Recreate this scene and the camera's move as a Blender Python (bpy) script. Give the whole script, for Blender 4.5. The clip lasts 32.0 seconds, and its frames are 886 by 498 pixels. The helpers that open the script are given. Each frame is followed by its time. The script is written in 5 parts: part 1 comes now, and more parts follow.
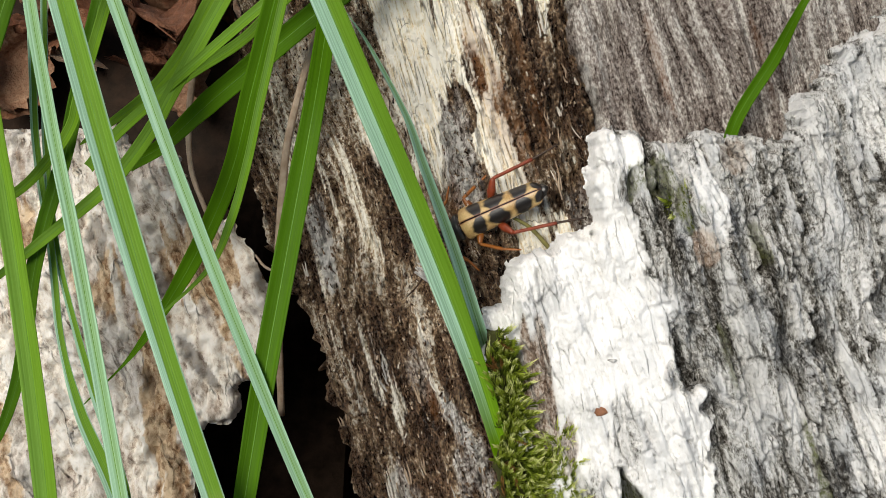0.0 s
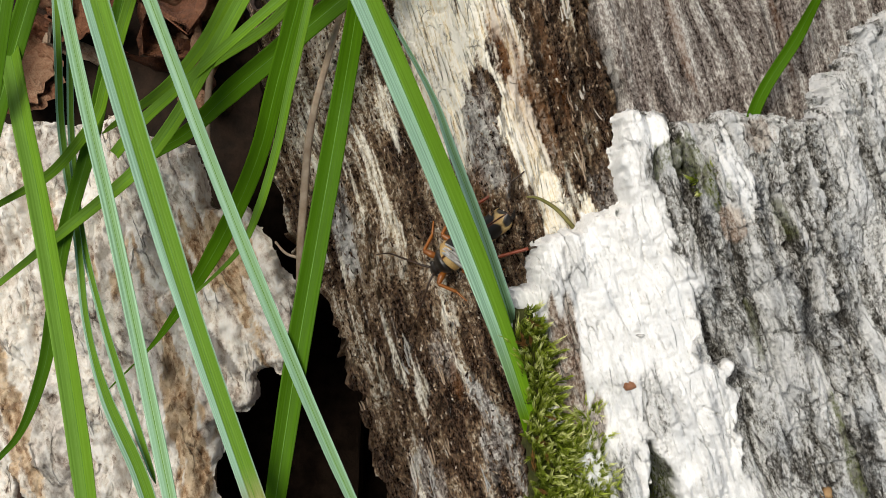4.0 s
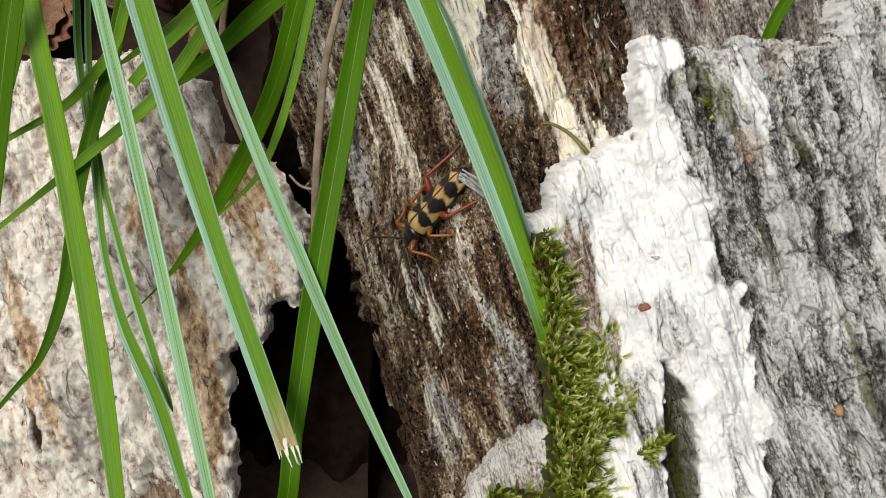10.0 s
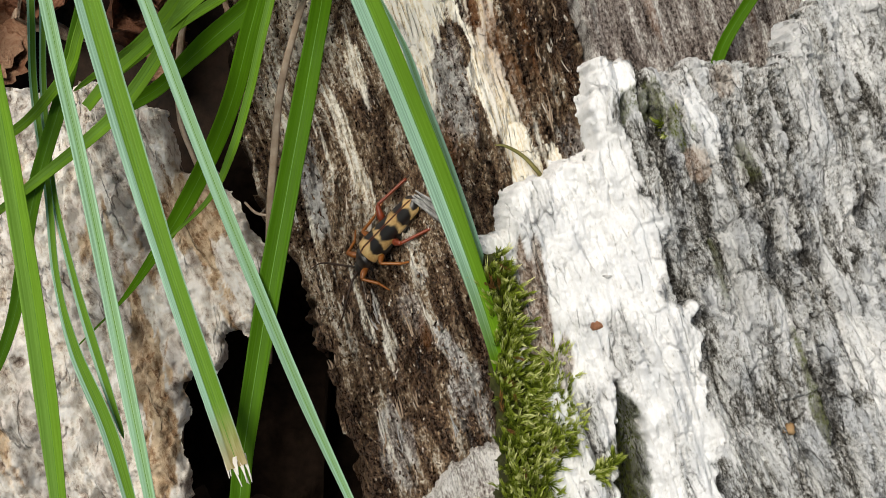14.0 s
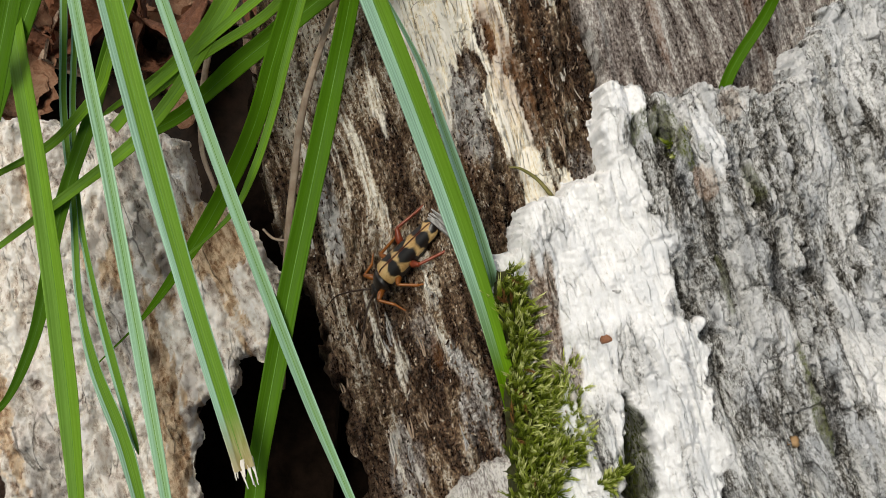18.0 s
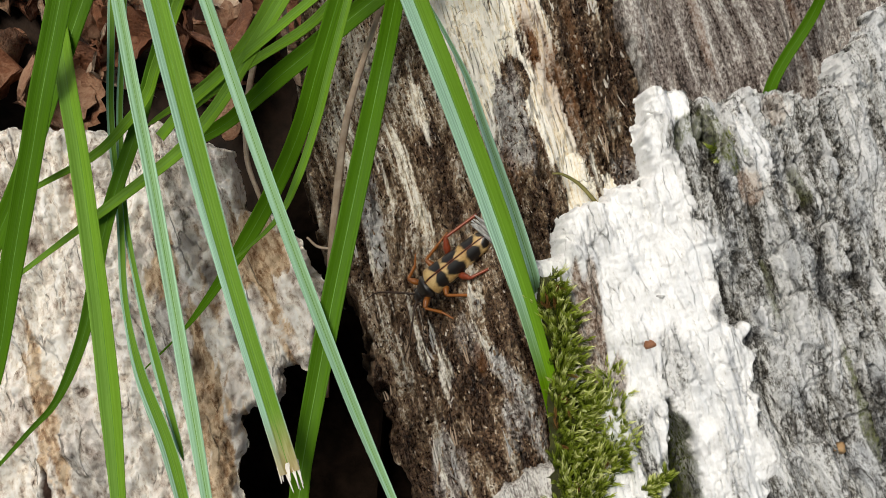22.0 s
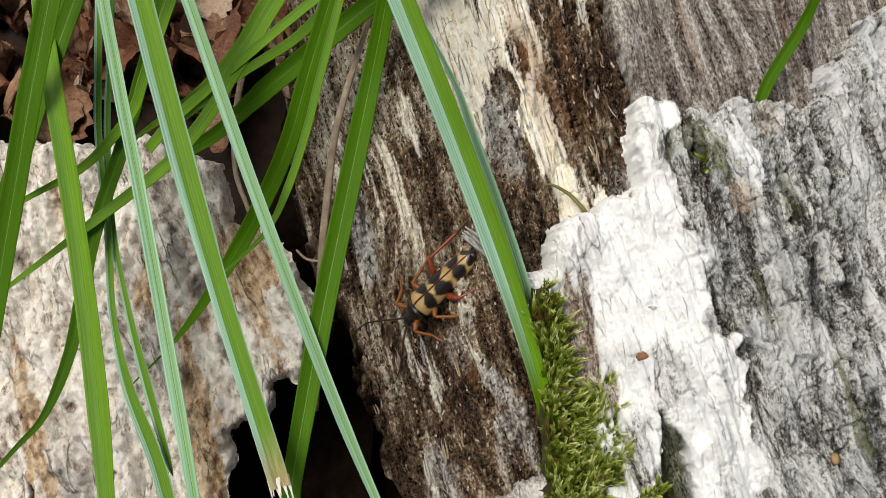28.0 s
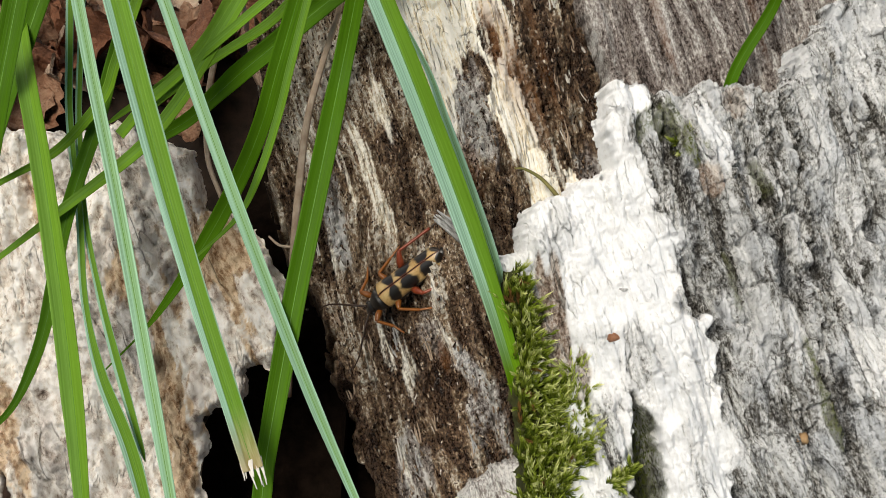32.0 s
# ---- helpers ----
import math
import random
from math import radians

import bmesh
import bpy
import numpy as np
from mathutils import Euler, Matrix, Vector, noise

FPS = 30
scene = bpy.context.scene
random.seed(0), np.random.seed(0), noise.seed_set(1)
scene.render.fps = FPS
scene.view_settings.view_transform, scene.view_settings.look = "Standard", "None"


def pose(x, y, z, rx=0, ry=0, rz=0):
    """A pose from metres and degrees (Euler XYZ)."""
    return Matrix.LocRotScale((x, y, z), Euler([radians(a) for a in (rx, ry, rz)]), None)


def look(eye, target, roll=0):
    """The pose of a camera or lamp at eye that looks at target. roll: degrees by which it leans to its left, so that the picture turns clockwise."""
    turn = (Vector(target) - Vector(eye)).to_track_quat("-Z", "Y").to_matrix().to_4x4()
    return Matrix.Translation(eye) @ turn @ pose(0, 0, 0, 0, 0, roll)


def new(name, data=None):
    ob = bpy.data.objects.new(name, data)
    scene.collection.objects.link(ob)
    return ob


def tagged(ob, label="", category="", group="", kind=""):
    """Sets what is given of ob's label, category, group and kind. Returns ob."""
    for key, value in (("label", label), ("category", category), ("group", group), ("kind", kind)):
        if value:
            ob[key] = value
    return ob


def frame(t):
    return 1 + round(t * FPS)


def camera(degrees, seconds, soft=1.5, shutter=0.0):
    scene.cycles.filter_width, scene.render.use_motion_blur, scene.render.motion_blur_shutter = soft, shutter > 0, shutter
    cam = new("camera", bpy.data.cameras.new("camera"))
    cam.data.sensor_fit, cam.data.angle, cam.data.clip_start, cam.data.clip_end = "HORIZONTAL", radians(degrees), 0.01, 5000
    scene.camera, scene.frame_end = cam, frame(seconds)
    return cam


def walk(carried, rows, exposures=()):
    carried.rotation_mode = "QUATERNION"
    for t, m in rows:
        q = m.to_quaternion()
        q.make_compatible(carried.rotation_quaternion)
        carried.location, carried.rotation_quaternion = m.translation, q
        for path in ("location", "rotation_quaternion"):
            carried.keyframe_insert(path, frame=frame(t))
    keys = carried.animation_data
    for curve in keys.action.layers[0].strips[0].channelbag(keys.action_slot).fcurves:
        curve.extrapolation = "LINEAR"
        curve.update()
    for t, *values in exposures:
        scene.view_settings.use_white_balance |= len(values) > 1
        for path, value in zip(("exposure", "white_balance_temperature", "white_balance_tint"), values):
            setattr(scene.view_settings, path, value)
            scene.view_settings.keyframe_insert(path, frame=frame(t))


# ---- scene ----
# ---- camera and its path ----
# The plan is drawn in millimetres: x to the right, y away from the viewer, z up along the leaning stump face.
LEAN, RISE = 40.0, 0.075
BASE = pose(0, 0, RISE, -LEAN, 0, 0)


def eye(x, y, z, yaw, pitch, roll):
    return BASE @ pose(x / 1000, y / 1000, z / 1000, 90 + pitch, 0, yaw) @ pose(0, 0, 0, 0, 0, roll)


cam = camera(35.0, 32.0, soft=0.7)
walk(cam, [
    (0.0, eye(2.06, -167.68, 5.25, 0.075, 0.895, 0.612)),
    (0.5, eye(2.30, -168.05, 4.17, 0.788, 1.086, 0.635)),
    (1.0, eye(-0.35, -169.21, 0.66, 0.777, 2.508, 1.422)),
    (1.5, eye(1.03, -169.61, 3.04, 1.885, 1.754, 0.483)),
    (2.0, eye(1.95, -169.67, 2.46, 1.630, 2.181, 0.216)),
    (2.5, eye(1.18, -170.46, 1.59, 1.012, 2.615, 0.155)),
    (4.5, eye(-5.35, -170.34, 1.44, -1.496, 0.486, 0.142)),
    (5.0, eye(-4.76, -169.80, 1.08, -1.781, -0.533, 0.123)),
    (5.5, eye(-5.19, -170.22, 0.82, -2.231, -1.568, 0.088)),
    (6.0, eye(-4.95, -170.55, 0.18, -2.579, -2.049, 0.110)),
    (6.5, eye(-6.36, -170.74, 0.35, -1.952, -2.370, -0.291)),
    (7.0, eye(-9.38, -171.09, -1.01, -1.594, -1.247, -0.400)),
    (7.5, eye(-10.26, -171.03, -1.62, -2.112, -0.877, -0.458)),
    (8.0, eye(-10.66, -170.96, -2.19, -2.209, -0.441, -0.148)),
    (8.5, eye(-10.00, -171.18, -2.56, -2.384, -0.222, -0.091)),
    (9.0, eye(-9.33, -171.80, -4.01, -2.248, 0.286, 0.436)),
    (9.5, eye(-7.52, -172.24, -4.15, -1.557, 0.141, 0.086)),
    (10.0, eye(-7.44, -172.40, -4.31, -1.337, 0.229, 0.215)),
    (10.5, eye(-6.89, -172.60, -5.52, -0.712, 0.309, 1.022)),
    (11.0, eye(-6.98, -172.99, -7.15, 0.669, 0.555, 1.593)),
    (11.5, eye(-5.08, -172.21, -7.70, -0.165, 1.108, 1.283)),
    (12.0, eye(-4.91, -172.06, -7.53, -0.720, 1.536, 1.030)),
    (12.5, eye(-5.27, -172.21, -8.35, -0.981, 1.970, 0.909)),
    (13.0, eye(-5.92, -172.28, -9.40, -1.379, 2.230, 0.812)),
    (13.5, eye(-5.89, -172.22, -9.32, -1.851, 2.415, 0.499)),
    (14.0, eye(-5.74, -172.30, -9.48, -2.683, 2.812, 0.337)),
    (14.5, eye(-5.29, -172.26, -9.90, -3.447, 2.784, 0.226)),
    (16.5, eye(-6.24, -174.68, -17.91, -3.864, 5.261, 1.240)),
    (17.0, eye(-6.80, -175.15, -17.59, -3.149, 5.389, 1.259)),
    (17.5, eye(-6.90, -175.68, -18.70, -2.624, 6.079, 1.376)),
    (18.0, eye(-7.18, -176.52, -19.21, -2.492, 6.570, 1.392)),
    (18.5, eye(-7.66, -177.16, -19.50, -2.330, 7.007, 1.280)),
    (19.0, eye(-7.68, -177.19, -20.80, -2.089, 7.648, 1.397)),
    (19.5, eye(-8.44, -177.28, -21.45, -1.914, 7.995, 1.467)),
    (20.0, eye(-8.70, -177.85, -22.00, -1.889, 8.053, 1.454)),
    (20.5, eye(-8.43, -177.19, -22.03, -1.616, 8.289, 1.612)),
    (21.0, eye(-7.94, -177.29, -20.51, -1.614, 7.733, 1.199)),
    (21.5, eye(-7.45, -176.84, -21.73, -0.997, 7.965, 1.694)),
    (22.0, eye(-7.14, -176.61, -21.19, -0.693, 7.393, 1.638)),
    (22.5, eye(-6.90, -176.85, -21.63, -0.657, 6.980, 1.633)),
    (23.0, eye(-6.59, -177.22, -21.59, -0.461, 7.087, 1.467)),
    (23.5, eye(-7.11, -176.77, -21.90, -0.832, 7.736, 1.530)),
    (24.0, eye(-7.09, -176.45, -21.46, -1.101, 8.004, 1.394)),
    (24.5, eye(-6.33, -175.94, -21.47, -1.162, 8.055, 1.302)),
    (25.0, eye(-6.50, -175.78, -21.49, -1.062, 7.954, 1.394)),
    (25.5, eye(-7.07, -175.78, -20.97, -0.966, 7.858, 1.316)),
    (27.5, eye(-6.31, -175.06, -21.35, -0.942, 8.019, 1.369)),
    (28.0, eye(-7.37, -175.45, -21.17, -1.151, 7.930, 1.321)),
    (28.5, eye(-6.80, -175.34, -21.98, -1.455, 8.005, 1.275)),
    (29.0, eye(-6.59, -175.51, -22.08, -1.860, 7.763, 1.171)),
    (29.5, eye(-6.12, -175.53, -22.42, -1.980, 7.756, 1.042)),
    (30.0, eye(-5.88, -175.90, -21.63, -2.068, 7.519, 0.820)),
    (30.5, eye(-6.11, -176.00, -23.18, -2.399, 7.930, 0.997)),
    (31.0, eye(-6.18, -175.98, -23.47, -2.454, 7.857, 1.007)),
    (31.5, eye(-6.56, -175.83, -23.44, -2.249, 7.943, 1.078)),
    (32.0, eye(-7.22, -175.86, -23.07, -2.259, 7.873, 1.044)),
], exposures=[(t, stops, 6850, 8) for t, stops in ((0.0, 0.45), (2.5, 0.42), (6.0, 0.34), (7.5, 0.32), (9.0, 0.38), (13.0, 0.41), (14.5, 0.34), (17.0, 0.20), (19.0, 0.31), (24.0, 0.37), (29.0, 0.40), (32.0, 0.42))])

# ---- daylight: bright overcast sky over a clearing ----
world = bpy.data.worlds.new("sky")
scene.world = world
world.use_nodes = True
wn = world.node_tree
sky = wn.nodes.new("ShaderNodeTexSky")
sky.sky_type, sky.sun_disc = "NISHITA", False
sky.sun_elevation, sky.sun_rotation = radians(48), radians(-31)
sky.air_density, sky.dust_density, sky.ozone_density = 1.0, 4.0, 1.0
wn.links.new(sky.outputs["Color"], wn.nodes["Background"].inputs["Color"])
wn.nodes["Background"].inputs["Strength"].default_value = 0.08

sun = new("sun", bpy.data.lights.new("sun", "SUN"))
sun.data.energy, sun.data.angle, sun.data.color = 2.55, radians(28), (1.0, 0.96, 0.9)
sun.matrix_world = look((-0.5, -0.85, 1.1), (0, 0, 0))

# ---- numeric noise ----


def lattice(ix, iy, seed):
    n = (ix.astype(np.int64) * 374761393 + iy.astype(np.int64) * 668265263 + seed * 974634777) & 0xFFFFFFFF
    n = ((n ^ (n >> 13)) * 1274126177) & 0xFFFFFFFF
    n = ((n ^ (n >> 15)) * 2246822519) & 0xFFFFFFFF
    return ((n ^ (n >> 16)) & 0xFFFFFF) / float(0xFFFFFF)


def vnoise(x, y, seed=0):
    """Smooth value noise, -1 to 1."""
    ix, iy = np.floor(x), np.floor(y)
    fx, fy = x - ix, y - iy
    fx, fy = fx * fx * fx * (fx * (fx * 6 - 15) + 10), fy * fy * fy * (fy * (fy * 6 - 15) + 10)
    a, b = lattice(ix, iy, seed), lattice(ix + 1, iy, seed)
    c, d = lattice(ix, iy + 1, seed), lattice(ix + 1, iy + 1, seed)
    return 2 * ((a + (b - a) * fx) * (1 - fy) + (c + (d - c) * fx) * fy) - 1


def fbm(x, y, octaves=4, seed=0, gain=0.5):
    total, amp = np.zeros_like(x), 1.0
    for k in range(octaves):
        total = total + amp * vnoise(x * 2 ** k + 17.3 * k, y * 2 ** k - 9.1 * k, seed + k)
        amp *= gain
    return total


def cells(x, y, seed=0):
    """Cell noise: the distance to the nearest cell's heart, the gap to the next cell, and the cell's own random number."""
    ix, iy = np.floor(x), np.floor(y)
    near, second, tone = np.full(x.shape, 9.0), np.full(x.shape, 9.0), np.zeros(x.shape)
    for dx in (-1, 0, 1):
        for dy in (-1, 0, 1):
            cx, cy = ix + dx, iy + dy
            px = cx + 0.1 + 0.8 * lattice(cx, cy, seed)
            py = cy + 0.1 + 0.8 * lattice(cx, cy, seed + 1)
            d = np.hypot(px - x, py - y)
            closer = d < near
            second = np.where(closer, near, np.minimum(second, d))
            tone = np.where(closer, lattice(cx, cy, seed + 2), tone)
            near = np.where(closer, d, near)
    return near, second - near, tone


def step01(a, b, x):
    t = np.clip((x - a) / (b - a), 0, 1)
    return t * t * (3 - 2 * t)


def inside(x, z, outline):
    """Signed distance to a closed outline, above 0 inside."""
    best, odd = np.full(x.shape, 1e9), np.zeros(x.shape, bool)
    for (ax, az), (bx, bz) in zip(outline, outline[1:] + outline[:1]):
        dx, dz = bx - ax, bz - az
        t = np.clip(((x - ax) * dx + (z - az) * dz) / (dx * dx + dz * dz + 1e-9), 0, 1)
        best = np.minimum(best, np.hypot(x - ax - t * dx, z - az - t * dz))
        if abs(dz) > 1e-9:
            odd ^= ((az > z) != (bz > z)) & (x < dx * (z - az) / dz + ax)
    return np.where(odd, best, -best)


def blob(x, z, cx, cz, length, width, lean=17.0, seed=0, rag=0.35, soft=0.15):
    """A ragged patch drawn out along the grain: 1 in its middle, 0 outside."""
    s, c = math.sin(radians(lean)), math.cos(radians(lean))
    along, across = (-(x - cx) * s + (z - cz) * c) / length, ((x - cx) * c + (z - cz) * s) / width
    r = np.hypot(along, across) + rag * (0.7 * fbm(across * width / 1.1, along * length / 7.0, 4, 50 + seed, 0.6) + 0.4 * vnoise(x / 2.5, z / 4.0, 90 + seed))
    return step01(0.97 + soft, 0.97 - soft, r)


GRAIN = 17.0
GS, GC = math.sin(radians(GRAIN)), math.cos(radians(GRAIN))


def grain(x, z):
    """Across and along the fibres, in millimetres; the fibres wander a little."""
    across, along = x * GC + z * GS, -x * GS + z * GC
    return across + 0.9 * vnoise(across / 9, along / 16, 7) + 0.25 * vnoise(across / 2.5, along / 7, 8), along


# ---- meshes and parts ----

def to_world(p):
    """Plan millimetres to metres of the world, for an array of points."""
    p = np.asarray(p, float) / 1000
    c, s = math.cos(radians(LEAN)), math.sin(radians(LEAN))
    out = np.empty_like(p)
    out[..., 0], out[..., 1] = p[..., 0], p[..., 1] * c + p[..., 2] * s
    out[..., 2] = -p[..., 1] * s + p[..., 2] * c + RISE
    return out


def deepen(x, y, z, by):
    """Sets a plan point further back by some millimetres along the sight line from the camera's place at 9 s, to keep
    its place in view.
    """
    k = (y + by + 172.0) / (y + 172.0)
    return -9.3 + (x + 9.3) * k, y + by, -4.0 + (z + 4.0) * k


def set_in(points, by):
    """deepen() for a list of plan points, then to the world."""
    p = np.asarray([tuple(v) for v in points], float)
    return to_world(np.stack(deepen(p[:, 0], p[:, 1], p[:, 2], by), 1))


def mesh_of(name, verts, faces, materials, smooth=True, colours=None, grains=None, slots=None):
    me = bpy.data.meshes.new(name)
    me.from_pydata(np.asarray(verts).tolist(), [], [list(map(int, f)) for f in faces])
    for m in materials if isinstance(materials, (list, tuple)) else [materials]:
        me.materials.append(m)
    if smooth:
        me.polygons.foreach_set("use_smooth", np.ones(len(me.polygons), bool))
    if slots is not None:
        me.polygons.foreach_set("material_index", np.asarray(slots, np.int32))
    if colours is not None:
        a = me.attributes.new("mask", "FLOAT_COLOR", "POINT")
        a.data.foreach_set("color", np.asarray(colours, np.float32).ravel())
    if grains is not None:
        a = me.attributes.new("grain", "FLOAT_VECTOR", "POINT")
        a.data.foreach_set("vector", np.asarray(grains, np.float32).ravel())
    me.update()
    return me


def thing(name, at, label, category, group="", kind=""):
    """An Empty at a plan point, to carry parts."""
    ob = new(name)
    ob.empty_display_size = 0.005
    ob.location = Vector(to_world(np.array([at], float))[0])
    return tagged(ob, label, category, group, kind)


def part(name, me, parent, label=""):
    """A mesh in world metres as one part under a thing that stands unturned."""
    ob = new(name, me)
    base = parent.location if parent.parent is None else parent.location + parent.parent.location
    me.transform(Matrix.Translation(-base))
    ob.parent = parent
    return tagged(ob, label)


def sheet(name, outline, step, height, masks, material, rag=0.7, drop=5.0, edge=0.9, ragscale=1.6, seed=0, by=None):
    """A relief of real depth: the outline is broken off raggedly, its edges roll back by drop."""
    xs, zs = [p[0] for p in outline], [p[1] for p in outline]
    gx, gz = np.arange(min(xs) - 2, max(xs) + 2, step), np.arange(min(zs) - 2, max(zs) + 2, step)
    x, z = np.meshgrid(gx, gz)
    wx = x + rag * fbm(x / ragscale, z / ragscale, 3, 300 + seed, 0.6)
    wz = z + rag * fbm(x / ragscale, z / ragscale, 3, 340 + seed, 0.6)
    sd = inside(wx, wz, outline)
    y = height(x, z, sd) + drop * step01(0.0, -edge, sd) + 0.5 * np.exp(-np.clip(sd, 0, 9) / 0.5)
    keep = sd > -edge - step * 1.3
    index = np.cumsum(keep.ravel()).reshape(keep.shape) - 1
    quad = keep[:-1, :-1] & keep[:-1, 1:] & keep[1:, 1:] & keep[1:, :-1]
    faces = np.stack([index[:-1, :-1][quad], index[:-1, 1:][quad], index[1:, 1:][quad], index[1:, :-1][quad]], 1)
    gz_, gx_ = np.gradient(sd, step)
    over = np.clip(-edge - sd, 0, step * 1.5) / np.maximum(np.hypot(gx_, gz_), 0.4)
    x, z = x + gx_ * over, z + gz_ * over
    k = keep
    verts = to_world(np.stack(deepen(x[k], y[k], z[k], by(x[k], z[k]) if by else 0.0), 1))
    across, along = grain(x[k], z[k])
    colours = np.stack([np.broadcast_to(m, x.shape)[k] for m in masks(x, z, sd)], 1)
    return mesh_of(name, verts, faces, material, True, colours, np.stack([across, along, y[k]], 1))


# ---- materials ----


def material(name, rough=0.8, metal=0.0, spec=0.3):
    m = bpy.data.materials.new(name)
    m.use_nodes = True
    b = m.node_tree.nodes["Principled BSDF"]
    b.inputs["Roughness"].default_value, b.inputs["Metallic"].default_value = rough, metal
    b.inputs["Specular IOR Level"].default_value = spec
    return m, m.node_tree, b


def put(nt, socket, value):
    if isinstance(value, bpy.types.NodeSocket):
        nt.links.new(value, socket)
    elif isinstance(value, (tuple, list)) and len(value) == 3 and socket.type == "RGBA":
        socket.default_value = (*value, 1)
    else:
        socket.default_value = value


def n_attr(nt, name):
    n = nt.nodes.new("ShaderNodeAttribute")
    n.attribute_name = name
    return n


def n_split(nt, colour):
    n = nt.nodes.new("ShaderNodeSeparateColor")
    put(nt, n.inputs[0], colour)
    return n.outputs[0], n.outputs[1], n.outputs[2]


def n_noise(nt, vector, scale, detail=4.0, rough=0.55, stretch=None):
    if stretch:
        s = nt.nodes.new("ShaderNodeMapping")
        put(nt, s.inputs["Vector"], vector)
        s.inputs["Scale"].default_value = stretch
        vector = s.outputs[0]
    n = nt.nodes.new("ShaderNodeTexNoise")
    put(nt, n.inputs["Vector"], vector)
    n.inputs["Scale"].default_value, n.inputs["Detail"].default_value, n.inputs["Roughness"].default_value = scale, detail, rough
    return n.outputs[0]


def n_cracks(nt, vector, stretch, thin, gate=None, rare=0.47):
    """A net of hairline cracks: 1 in a crack, 0 beside it; where a gate is given, only in some places."""
    w = nt.nodes.new("ShaderNodeMapping")
    put(nt, w.inputs["Vector"], vector)
    w.inputs["Scale"].default_value = stretch
    jitter = nt.nodes.new("ShaderNodeTexNoise")
    put(nt, jitter.inputs["Vector"], w.outputs[0])
    jitter.inputs["Scale"].default_value, jitter.inputs["Detail"].default_value = 1.6, 3.0
    bent = nt.nodes.new("ShaderNodeVectorMath")
    bent.operation = "MULTIPLY_ADD"
    put(nt, bent.inputs[0], jitter.outputs["Color"])
    bent.inputs[1].default_value = (0.7, 0.7, 0.7)
    put(nt, bent.inputs[2], w.outputs[0])
    v = nt.nodes.new("ShaderNodeTexVoronoi")
    v.feature = "DISTANCE_TO_EDGE"
    put(nt, v.inputs["Vector"], bent.outputs[0])
    v.inputs["Scale"].default_value = 1.0
    line = n_range(nt, v.outputs["Distance"], thin, 0.0)
    if gate:
        line = n_math(nt, "MULTIPLY", line, n_range(nt, n_noise(nt, vector, gate, 3, 0.6), rare, rare + 0.14))
    return line


def n_ramp(nt, value, *stops):
    n = nt.nodes.new("ShaderNodeValToRGB")
    put(nt, n.inputs[0], value)
    e = n.color_ramp.elements
    while len(e) < len(stops):
        e.new(0.5)
    for item, (at, colour) in zip(e, stops):
        item.position, item.color = at, (*colour, 1)
    return n.outputs[0]


def n_range(nt, value, a, b, c=0.0, d=1.0):
    n = nt.nodes.new("ShaderNodeMapRange")
    put(nt, n.inputs["Value"], value)
    for key, v in (("From Min", a), ("From Max", b), ("To Min", c), ("To Max", d)):
        n.inputs[key].default_value = v
    return n.outputs[0]


def n_mix(nt, factor, a, b, blend="MIX"):
    n = nt.nodes.new("ShaderNodeMix")
    n.data_type, n.blend_type = "RGBA", blend
    put(nt, n.inputs[0], factor)
    put(nt, n.inputs[6], a)
    put(nt, n.inputs[7], b)
    return n.outputs[2]


def n_math(nt, what, a, b=0.5):
    n = nt.nodes.new("ShaderNodeMath")
    n.operation = what
    put(nt, n.inputs[0], a)
    put(nt, n.inputs[1], b)
    return n.outputs[0]


def n_bump(nt, b, height, distance, strength=1.0, then=None):
    n = nt.nodes.new("ShaderNodeBump")
    put(nt, n.inputs["Height"], height)
    n.inputs["Distance"].default_value, n.inputs["Strength"].default_value = distance, strength
    if then:
        nt.links.new(then, n.inputs["Normal"])
    nt.links.new(n.outputs[0], b.inputs["Normal"])
    return n.outputs[0]


